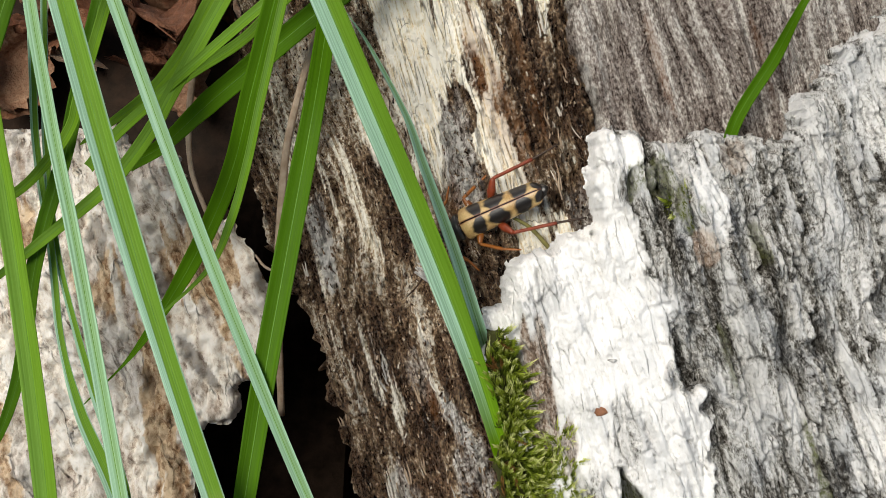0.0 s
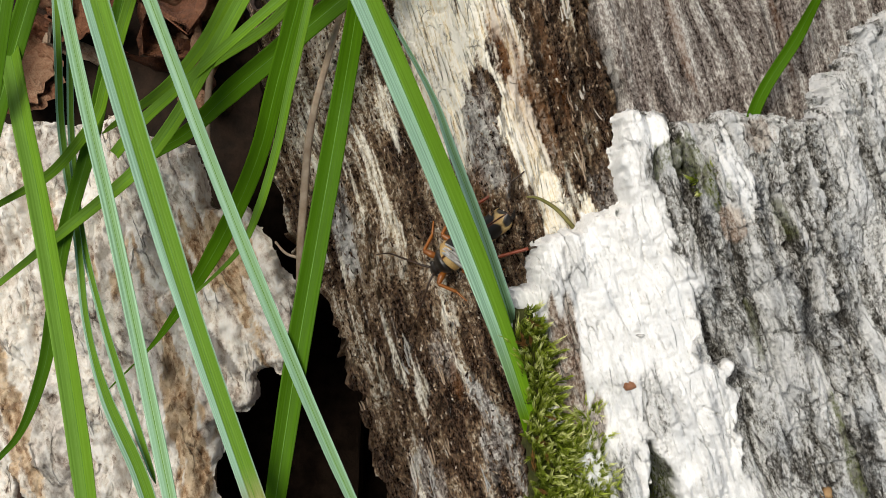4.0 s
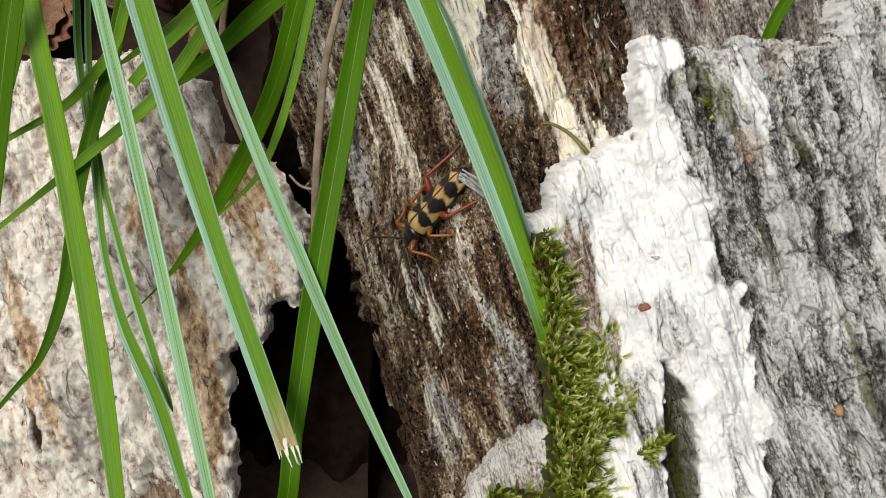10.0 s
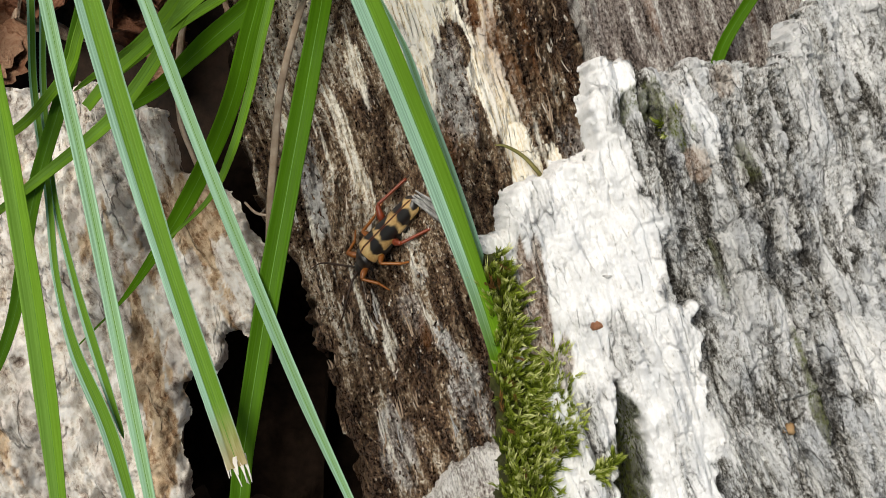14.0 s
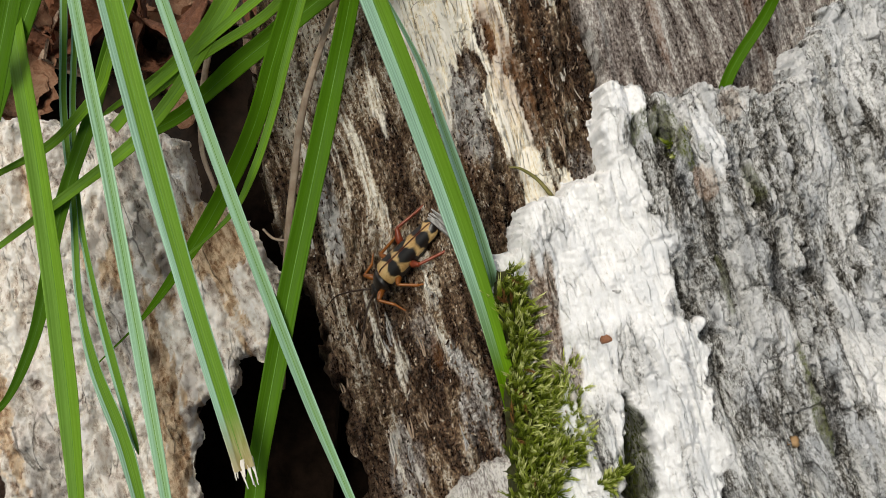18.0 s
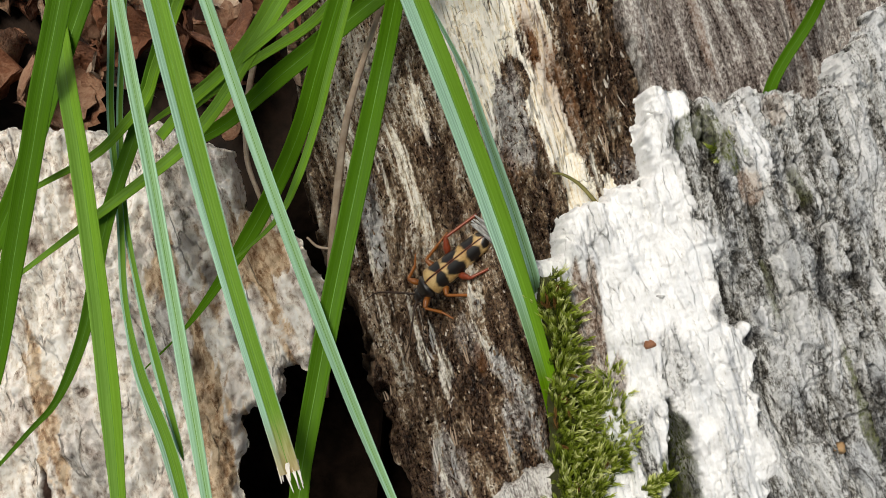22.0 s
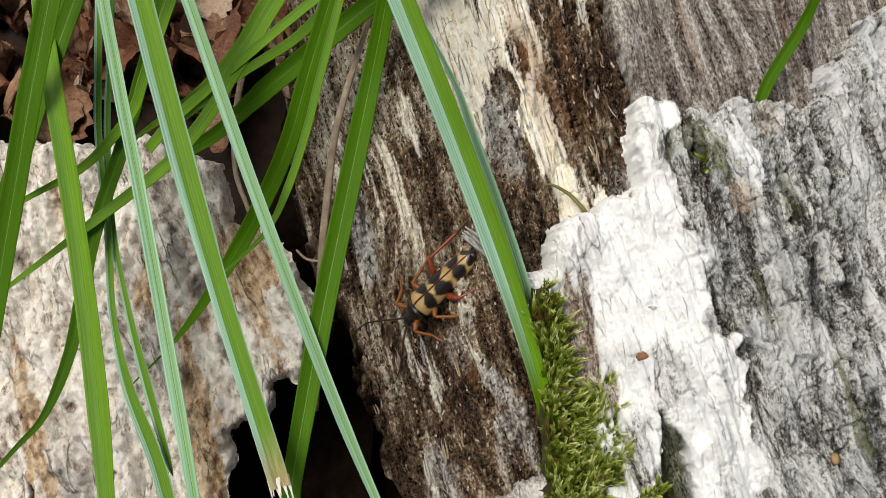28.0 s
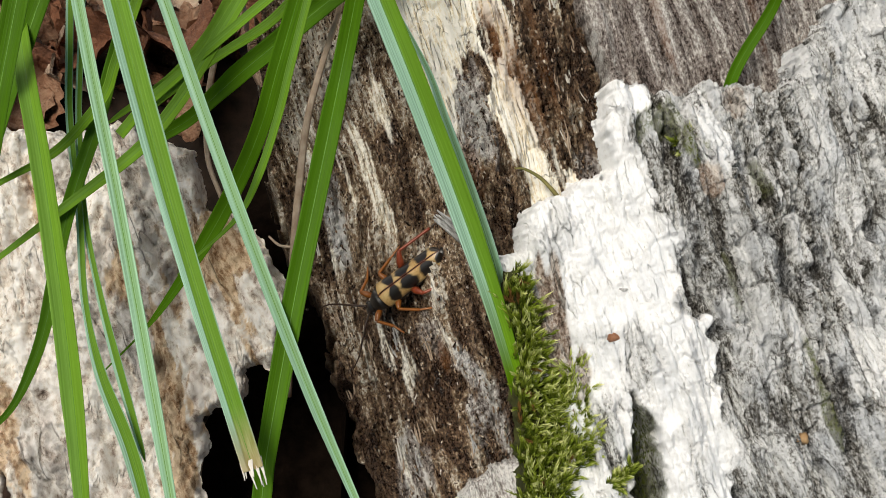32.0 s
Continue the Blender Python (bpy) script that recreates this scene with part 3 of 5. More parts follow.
WOOD_EDGE = [(-27, 48), (-26, 30), (-25.2, 24), (-24.9, 18), (-22.3, 8.6), (-19.7, 4), (-17.2, -1), (-14.0, -9.8), (-11.7, -15.4),
             (-10.1, -22), (-7.9, -27.5), (-5.9, -33.6), (-3.2, -46), (0, -110), (40, -110), (40, -20), (32, 10), (25, 24), (21, 34), (17, 48)]
wood = part("heartwood", sheet("heartwood", WOOD_EDGE, 0.24, wood_height, wood_masks, WOOD, 0.9, 46, 2.2, 2.4, 1, wood_by), STUMP, "cream and dark brown crumbling rotten heartwood")


def weathered_height(x, z, sd):
    b, a = grain(x, z)
    y = 12.5 + 0.03 * (z - 30) - 1.3 * fbm(b / 4.5, a / 40, 3, 90) - 0.5 * vnoise(b / 1.1, a / 25, 93) - 0.2 * vnoise(b / 0.42, a / 9, 94)
    return y + 0.8 * step01(0.1, 0.0, np.abs(vnoise(b / 1.7, a / 30, 95)))


def weathered_masks(x, z, sd):
    b, a = grain(x, z)
    tone = 0.36 + 0.28 * fbm(b / 0.9, a / 12, 4, 96) + 0.2 * (cells(b / 0.5, a / 1.2, 97)[2] - 0.5)
    rust = 0.55 * blob(x, z, 30.5, 33, 7, 0.5, 17, 98, 0.4) + 0.4 * blob(x, z, 44, 34, 6, 0.5, 17, 99, 0.4)
    return 0.0 * x, 0.75 + 0.0 * x, np.clip(tone, 0, 1), np.clip(rust, 0, 1)


GREY_EDGE = [(17.6, 52), (19.4, 37), (22.4, 30), (23.8, 22), (27, 4), (72, 4), (72, 52)]
part("weathered_wood", sheet("weathered_wood", GREY_EDGE, 0.3, weathered_height, weathered_masks, WOOD, 0.5, 8, 1.0, 2.0, 2, lambda x, z: -17.0 - 0.2 * (x - 30)), STUMP, "silvery grey-brown weathered sapwood with straight grain")


def bark_depth(x, z):
    return 1.0 - 0.07 * (x - 15) + 2.5 * step01(14, 5, x) + 0.02 * z


def bark_by(x, z):
    return -9.0 - 0.25 * (x - 20) + 3.0 * step01(14, 5, x) - (1.0 - 0.07 * (x - 15))


def bark_zones(x, z):
    """White crust, grey over-layer, deep cleft, brown inner bark."""
    over = inside(x + 0.9 * fbm(x / 2, z / 2, 3, 110), z + 0.9 * fbm(x / 2, z / 2, 3, 112),
                  [(20.5, 26), (21.6, 19.5), (23.2, 14.6), (25.8, 10.2), (26.6, 4.6), (29.4, 1.0), (28.8, -7.0), (34.4, -8.8), (34.8, -17), (37, -25), (39.5, -40), (90, -40), (90, 60)])
    cleft = inside(x + 0.5 * fbm(x / 1.5, z / 2.5, 3, 114), z, [(24.0, -17.6), (26.4, -20.6), (28.3, -27), (28.8, -36), (30, -60), (25, -60), (24.6, -34), (24.1, -25)])
    white = step01(0.6, -0.4, over)
    patch = np.maximum.reduce([0.6 * blob(x, z, 58, -15, 12, 5, 17, 120, 0.6), 0.45 * blob(x, z, 50, 10, 14, 2.2, 17, 121, 0.7),
                               0.5 * blob(x, z, 61, 18, 7, 4, 17, 122, 0.5), 0.8 * blob(x, z, 35, 14, 6, 1.5, 17, 123, 0.6), 0.35 * blob(x, z, 46, -28, 9, 2, 17, 124, 0.7),
                               0.95 * blob(x, z, 23.5, 20.3, 2.2, 3.0, 0, 125, 0.3), 0.5 * blob(x, z, 53, 26, 9, 2.2, 17, 126, 0.6)])
    edge = step01(2.4, 0.2, np.abs(over)) * step01(-6, 2, z) * 0.9
    brown = np.maximum(blob(x, z, 14.2, -8.8, 8, 2.2, 8, 130, 0.4), 0.7 * blob(x, z, 16.8, -15.5, 3, 2.2, 0, 131, 0.5))
    brown = np.maximum(brown, 0.75 * blob(x, z, 37.5, 20, 2.5, 2.0, 10, 132, 0.5))
    worn = np.maximum.reduce([0.6 * blob(x, z, 21.8, -27, 12, 1.7, 10, 133, 0.7, 0.5), 0.55 * blob(x, z, 25.5, -13.5, 4, 2.2, 10, 134, 0.8, 0.5), 0.5 * blob(x, z, 33, -30, 9, 1.2, 12, 135, 0.7, 0.5), 0.35 * blob(x, z, 14, 2, 4, 2.5, 0, 136, 0.8, 0.5)])
    return np.clip(np.maximum(np.maximum(white, patch), edge) * (1 - worn), 0, 1), over, cleft, brown


def crack(b, a, wide, long, seed, thin, gate=-9.0):
    """A branching net of narrow clefts along the grain: 1 in their middle."""
    line = np.abs(vnoise((b + 0.2 * wide * vnoise(b / wide * 2.3, a / wide, seed + 1) + 0.12 * wide * vnoise(b / wide * 6, a / wide * 3, seed + 2)) / wide, a / long, seed))
    return step01(thin, 0.35 * thin, line) * step01(gate, gate + 0.3, vnoise(b / wide / 2.2, a / long / 0.9, seed + 3))


def bark_masks(x, z, sd):
    b, a = grain(x, z)
    white, over, cleft, brown = bark_zones(x, z)
    fleck = cells(b / 0.5, a / 1.6, 150)[2]
    tone = 0.5 * (0.5 + 0.72 * fbm(b / 1.7, a / 11, 5, 145, 0.62)) + 0.22 * fleck + 0.28 * (0.48 + 0.5 * fbm(b / 6, a / 16, 3, 148))
    # the cleft grows green algae; its recess shade is also darkened into the tone
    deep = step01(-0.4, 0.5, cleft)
    # same cracks as the relief; their shade is darkened into the tone below
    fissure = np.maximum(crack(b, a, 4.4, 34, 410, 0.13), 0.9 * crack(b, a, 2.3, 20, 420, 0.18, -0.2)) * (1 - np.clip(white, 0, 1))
    algae = np.maximum.reduce([blob(x, z, 30.5, 15.2, 3.2, 1.6, 17, 160, 0.6), 0.8 * blob(x, z, 27, 17, 3, 2.4, 0, 161, 0.7), 0.7 * blob(x, z, 40.5, 9.5, 3, 0.9, 17, 162, 0.5),
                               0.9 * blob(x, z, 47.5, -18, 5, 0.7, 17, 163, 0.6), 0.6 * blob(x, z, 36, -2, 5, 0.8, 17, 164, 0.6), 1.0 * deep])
    rust = 0.8 * blob(x, z, 33.6, 9.0, 2.2, 1.4, 20, 165, 0.6)
    white = white * (1 - deep) * (1 - 0.75 * brown)
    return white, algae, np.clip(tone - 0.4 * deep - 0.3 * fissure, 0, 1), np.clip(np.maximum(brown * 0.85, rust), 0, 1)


def flakes(h, steps, soft):
    """Turns a rolling height into stacked thin layers with crisp broken rims."""
    k = np.floor(h * steps)
    return (k + step01(0.5 - soft, 0.5 + soft, h * steps - k)) / steps


def bark_height(x, z, sd):
    b, a = grain(x, z)
    white, over, cleft, brown = bark_zones(x, z)
    w = np.clip(white, 0, 1)
    relief = 1 - 0.85 * w
    y = bark_depth(x, z) - 1.2 * fbm(b / 8, a / 20, 2, 180)
    roll = fbm(b / 2.2, a / 20, 5, 188, 0.6)
    chip = fbm(b / 0.9, a / 4.5, 3, 187, 0.6)
    y = y - relief * (1.4 * flakes(roll, 2.6, 0.09) + 0.7 * roll + 0.45 * flakes(chip, 2.2, 0.14) + 0.12 * fbm(b / 0.4, a / 1.2, 2, 186))
    plate = cells((b + 0.8 * vnoise(b / 2, a / 4, 171)) / 3.2, (a + 1.2 * vnoise(b / 3, a / 3, 174)) / 8.5, 172)
    y = y - relief * (0.7 * (plate[2] - 0.5) - 1.1 * step01(0.07, 0.0, plate[1]))
    y = y + relief * (2.6 * crack(b, a, 4.4, 34, 410, 0.12) + 1.9 * crack(b, a, 2.3, 20, 420, 0.17, -0.2) + 1.0 * crack(b, a, 1.0, 9, 430, 0.24, -0.1) + 0.7 * crack(a, b, 6.0, 4, 470, 0.05, 0.1))
    crust = fbm(x / 3.0, z / 4.0, 4, 196, 0.6)
    y = y + w * (0.7 * crack(b, a, 2.4, 9, 440, 0.12, 0.0) + 0.3 * crack(b, a, 1.1, 7, 450, 0.25, 0.0) - 0.35 * flakes(crust, 1.6, 0.08))
    y = y - w * (0.7 * fbm(x / 5.0, z / 6.5, 2, 189) + 0.22 * fbm(x / 2.4, z / 3.4, 2, 190) + (0.1 + 0.24 * step01(-6, -16, z)) * fbm(b / 0.7, a / 7, 3, 191) + 0.06 * vnoise(x / 0.6, z / 0.9, 195))
    y = y - 1.0 * step01(-0.5, 0.5, over)
    y = y + 6.5 * step01(-0.3, 0.9, cleft + 0.5 * fbm(b / 0.8, a / 3, 3, 460)) + 1.2 * step01(-0.2, 0.5, cleft) * fbm(b / 0.7, a / 4, 3, 462)
    y = y + 2.2 * blob(x, z, 41.8, -11.8, 1.1, 1.0, 30, 192, 0.3) + 1.4 * blob(x, z, 43.8, -16, 2.4, 0.5, 17, 193, 0.3)
    return y + 0.5 * brown


BARK_EDGE = [(62, 46), (57.5, 37.5), (54.9, 35.3), (51.2, 32.8), (48.6, 28.4), (46.6, 26.6), (45.2, 22.8), (43.2, 21.2), (42.0, 19.6), (40.2, 21.8), (36.8, 22.3), (33.3, 21.7), (31.5, 19.9), (28.8, 21.0), (26.4, 20.6),
             (26.0, 22.2), (23.8, 22.7), (21.7, 22.4), (21.0, 16.6), (22.6, 11.2), (20.7, 9.6), (17.9, 9.6), (15.8, 7.6), (11.5, 6.2), (10.5, 3.3), (10.7, 1.0),
             (7.6, 0.2), (6.3, -1.6), (8.0, -7.2), (11.2, -16.9), (12.8, -33.6), (14, -80), (84, -80), (84, 46)]
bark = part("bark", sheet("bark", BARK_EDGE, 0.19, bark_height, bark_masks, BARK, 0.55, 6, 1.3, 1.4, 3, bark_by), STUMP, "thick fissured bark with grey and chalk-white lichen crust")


def chip_height(x, z, sd):
    b, a = grain(x, z)
    return 4.6 - 0.25 * (x - 4) - 0.25 * vnoise(b / 0.6, a / 8, 200) - 0.5 * fbm(b / 3, a / 9, 3, 201) + 0.1 * cells(b / 0.6, a / 1.4, 202)[2]


def chip_masks(x, z, sd):
    b, a = grain(x, z)
    return 0.25 + 0.0 * x, 0.9 + 0.0 * x, np.clip(0.7 + 0.25 * fbm(b / 1.4, a / 6, 3, 203), 0, 1), 0.0 * x


part("wood_flake", sheet("wood_flake", [(0.2, -70), (0.6, -34.6), (4.2, -29.4), (7.8, -26.2), (12.5, -24.8), (14, -70)], 0.3, chip_height, chip_masks, WOOD, 0.5, 5, 0.9, 1.6, 4, lambda x, z: -5.0 + 0.0 * x),
     STUMP, "pale grey flake of loose wood")


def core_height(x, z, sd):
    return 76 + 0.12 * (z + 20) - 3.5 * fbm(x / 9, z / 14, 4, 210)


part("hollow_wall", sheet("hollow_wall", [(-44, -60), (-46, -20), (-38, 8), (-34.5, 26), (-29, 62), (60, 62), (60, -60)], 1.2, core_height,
                          lambda x, z, sd: (0.0 * x, 0.0 * x, 0.0 * x, 0.0 * x), NEAR_BLACK, 1.6, 40, 3.0, 6.0, 5), STUMP, "near-black back wall of the hollow stump, shade put into its colour")


def stump_body():
    """The round back of the stump, down to the soil."""
    verts, faces, n, rows = [], [], 40, 26
    for r in range(rows):
        z = -150 + r * 8.2
        for k in range(n + 1):
            a = math.pi * k / n
            lump = 1 + 0.07 * noise.noise(Vector((3 * math.cos(a), 3 * math.sin(a), z / 30))) + 0.03 * noise.noise(Vector((9 * math.cos(a), 9 * math.sin(a), z / 60)))
            verts.append((30 + 44 * math.cos(a) * lump, 62 + 70 * math.sin(a) * lump, z))
    for r in range(rows - 1):
        for k in range(n):
            i = r * (n + 1) + k
            faces.append((i, i + 1, i + n + 2, i + n + 1))
    top = [(rows - 1) * (n + 1) + k for k in range(n + 1)]
    faces.append(top[::-1])
    v = to_world(np.array(verts))
    v[:, 2] = np.maximum(v[:, 2], -0.02)
    part("stump_back", mesh_of("stump_back", v, faces, NEAR_BLACK), STUMP, "dark rough back of the stump")


stump_body()

# ---- the stump's other shell ----
SHELL = thing("stump_shell", (-45, 40, -60), "bleached flaking piece of old stump shell beside the crack", "stump piece")


def slab_by(x, z):
    return 12.0 - 0.14 * (x + 24)


def slab_masks(x, z, sd):
    b, a = grain(x, z)
    stain = np.maximum.reduce([
        0.9 * blob(x, z, -33, 5, 7, 5, 20, 220, 0.9, 0.5), blob(x, z, -38.5, -15, 9, 2.2, 15, 221, 0.9, 0.5), 0.8 * blob(x, z, -36, -26, 10, 2.6, 5, 222, 0.9, 0.5),
        0.8 * blob(x, z, -29, -4, 6, 1.5, 30, 223, 0.9, 0.5), 0.7 * blob(x, z, -47, 2, 4, 3, 10, 224, 0.9, 0.5), 0.6 * blob(x, z, -62, -20, 12, 2, 17, 225, 0.9, 0.5), 0.6 * blob(x, z, -58, 10, 8, 1.6, 17, 226, 0.9, 0.5)])
    grey = np.maximum.reduce([0.45 * blob(x, z, -42, 16, 9, 5, 10, 230, 0.8, 0.5), 0.8 * blob(x, z, -44, -9, 7, 2.2, 17, 231, 0.6), 0.7 * blob(x, z, -56, 20, 6, 5, 10, 232, 0.6),
                              0.6 * blob(x, z, -55, -26, 12, 2.4, 17, 233, 0.6)])
    dark = np.maximum.reduce([0.7 * blob(x, z, -38.6, 1.8, 1.4, 0.9, 10, 240, 0.9, 0.4), 0.6 * blob(x, z, -39.8, -11.5, 2.2, 0.9, 10, 241, 0.9, 0.5), blob(x, z, -61.5, -30, 3.0, 1.1, 8, 242, 0.3),
                              0.6 * blob(x, z, -33, -8.5, 3.5, 0.9, 40, 243, 0.6), 0.5 * blob(x, z, -47, 9, 3, 1.3, 20, 244, 0.6)])
    tone = 0.5 * cells(b / 1.6, a / 2.6, 250)[2] + 0.3 * cells(b / 0.7, a / 1.0, 255)[2] + 0.2 * (0.5 + 0.5 * fbm(b / 5, a / 9, 3, 258))
    return np.clip(stain, 0, 1), np.clip(grey, 0, 1), np.clip(tone, 0, 1), np.clip(dark, 0, 1)


def slab_height(x, z, sd):
    b, a = grain(x, z)
    stain, grey, tone, dark = slab_masks(x, z, sd)
    y = 26.5 - 0.16 * (x + 25) + 3.0 * step01(-28, -40, z) - 1.6 * fbm(b / 9, a / 14, 4, 260) - 0.8 * (cells(b / 2.6, a / 5, 265)[2] - 0.5)
    y = y - 0.35 * (cells(b / 1.6, a / 3.6, 250)[2] - 0.5) - 0.2 * (cells(b / 0.7, a / 1.4, 255)[2] - 0.5) - 0.2 * vnoise(b / 0.5, a / 3, 268)
    pit = cells(x / 2.3, z / 2.3, 274)
    y = y + 1.3 * step01(0.34 * pit[2], 0.1, pit[0] + 0.1 * vnoise(x / 0.6, z / 0.6, 275)) * (pit[2] > 0.93) + 0.8 * crack(b, a, 3.0, 9, 276, 0.06, 0.0)
    layers = fbm(b / 5, a / 9, 5, 277, 0.62)
    y = y - 1.8 * flakes(layers, 2.0, 0.12) - 0.4 * layers - 0.6 * flakes(fbm(b / 1.9, a / 6, 4, 279, 0.62), 1.6, 0.2) - 0.25 * fbm(b / 0.8, a / 1.2, 2, 281)
    return y + 1.5 * dark + 0.5 * stain


SLAB_EDGE = [(-80, 22), (-66, 23.5), (-61.7, 23.2), (-56.5, 23.0), (-52.2, 24.0), (-46, 23.9), (-44.6, 21.6), (-37.2, 20.0), (-35.6, 16.0), (-35.3, 11.4), (-30, 10.9), (-27, 7.6),
             (-24.8, 4.2), (-22.7, -0.7), (-22.4, -3.9), (-23.8, -10.2), (-27, -11), (-29.5, -11.8), (-28.2, -13.5), (-29.2, -16.6), (-32.1, -16.6), (-34.4, -19.6), (-33.5, -23.2),
             (-34.6, -27.1), (-33.1, -31.9), (-33.6, -38.5), (-36, -75), (-84, -75)]
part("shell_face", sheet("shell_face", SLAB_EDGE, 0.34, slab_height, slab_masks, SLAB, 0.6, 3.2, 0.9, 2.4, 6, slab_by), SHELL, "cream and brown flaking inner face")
part("shell_back", sheet("shell_back", SLAB_EDGE, 1.5, lambda x, z, sd: 31.5 - 0.16 * (x + 25) + 1.5 * fbm(x / 6, z / 9, 3, 270),
                       lambda x, z, sd: (0.9 + 0 * x, 0.5 + 0 * x, 0.2 + 0 * x, 0.5 + 0 * x), SLAB, 0.6, 2, 0.3, 2.4, 6, slab_by), SHELL, "dark brown back of the shell")

# ---- grass ----


def spline(points, n):
    p = [Vector(q) for q in points]
    p = [p[0] * 2 - p[1]] + p + [p[-1] * 2 - p[-2]]
    out = []
    for k in range(n):
        u = k / (n - 1) * (len(p) - 3)
        i = min(int(u), len(p) - 4)
        t = u - i
        a, b, c, d = p[i:i + 4]
        out.append(0.5 * ((2 * b) + (c - a) * t + (2 * a - 5 * b + 4 * c - d) * t * t + (3 * b - a - 3 * c + d) * t ** 3))
    return out


def sheen_at(sheen_level, s):
    """Where across a blade the painted sky sheen lies: none on fresh leaves, one half or both margins, or nearly all
    over.
    """
    if sheen_level < 0.3:
        return sheen_level * (0.3 if s < 0 else 0.12)
    if sheen_level < 0.5:
        return 0.95 if s < -0.45 or s > 0.9 else 0.05
    if sheen_level < 0.7:
        return 0.95 if s < -0.05 else 0.03
    return sheen_level if s < -0.3 or s > 0.6 else sheen_level * 0.55


def blade_mesh(points, widths, fold, sheen_level, tip, material, seed, dry=0.0, n=70, fade=0.0):
    """A folded leaf of real thickness along a curve, with sky sheen painted on one half."""
    mid = spline(points, n)
    w = np.interp(np.linspace(0, 1, n), np.linspace(0, 1, len(widths)), widths)
    verts, colours, grains, faces = [], [], [], []
    sides = (-1.0, -0.82, -0.5, -0.4, -0.08, 0.08, 0.4, 0.5, 0.82, 1.0)
    run = 0.0
    for k, p in enumerate(mid):
        tangent = (mid[min(k + 1, n - 1)] - mid[max(k - 1, 0)]).normalized()
        run += (p - mid[k - 1]).length if k else 0
        side = tangent.cross(Vector((0, 1, 0.0)))
        side = (side if side.length > 0.2 else Vector((1, 0, 0))).normalized()
        if side.x < 0:
            side = -side
        out = side.cross(tangent).normalized()
        if out.y > 0:
            out = -out
        half = w[k] / 2
        if tip == "point":
            half *= min(1.0, ((n - 1 - k) / (n * 0.22)) ** 0.7 + 0.02)
        wob = 1 + 0.03 * noise.noise(Vector((run * 0.15, seed, 0)))
        for layer in (0.0, 0.16):
            for s in sides:
                depth = fold * half * abs(s) - 0.05 * half * (1 - abs(abs(s) - 0.5) * 2 if abs(s) > 0.1 else 0) - layer
                q = p + side * (s * half * wob) + out * depth
                verts.append(q)
                sheen = sheen_at(sheen_level, s) * (1 - fade * min(1.0, max(0.0, (k / (n - 1) - 0.72) / 0.14)))
                edge_dry = dry * max(0.0, (k / (n - 1) - 0.95) / 0.05)
                colours.append((0.5 + 0.5 * s, k / (n - 1), sheen, min(1, edge_dry)))
                grains.append((s * half * 1.2 + seed * 7.3, run, 0))
    m = len(sides)
    for k in range(n - 1):
        for j in range(m - 1):
            a, b = k * 2 * m + j, (k + 1) * 2 * m + j
            faces.append((a, a + 1, b + 1, b))
            faces.append((a + m, b + m, b + m + 1, a + m + 1))
        a, b = k * 2 * m, (k + 1) * 2 * m
        faces.append((a, b, b + m, a + m))
        faces.append((a + m - 1, a + 2 * m - 1, b + 2 * m - 1, b + m - 1))
    return mesh_of("blade", to_world(np.array([tuple(v) for v in verts])), faces, material, True, colours, grains)


def rib_mesh(points, widths, tip, n):
    """The rib along the fold of a leaf, a thin rounded cord standing a little proud."""
    mid = spline(points, n)
    w = np.interp(np.linspace(0, 1, n), np.linspace(0, 1, len(widths)), widths)
    verts, faces = [], []
    for k, p in enumerate(mid):
        t = (mid[min(k + 1, n - 1)] - mid[max(k - 1, 0)]).normalized()
        s = t.cross(Vector((0, 1, 0.0)))
        s = (s if s.length > 0.2 else Vector((1, 0, 0))).normalized()
        o = s.cross(t).normalized()
        r = 0.028 * w[k] * (min(1.0, (n - 1 - k) / (n * 0.2) + 0.05) if tip == "point" else 1.0)
        for a in range(6):
            verts.append(p + s * r * math.cos(a * math.pi / 3) + o * r * math.sin(a * math.pi / 3))
    for k in range(n - 1):
        for a in range(6):
            i, j = k * 6 + a, k * 6 + (a + 1) % 6
            faces.append((i, j, j + 6, i + 6))
    return mesh_of("midrib", to_world(np.array([tuple(v) for v in verts])), faces, RIB)


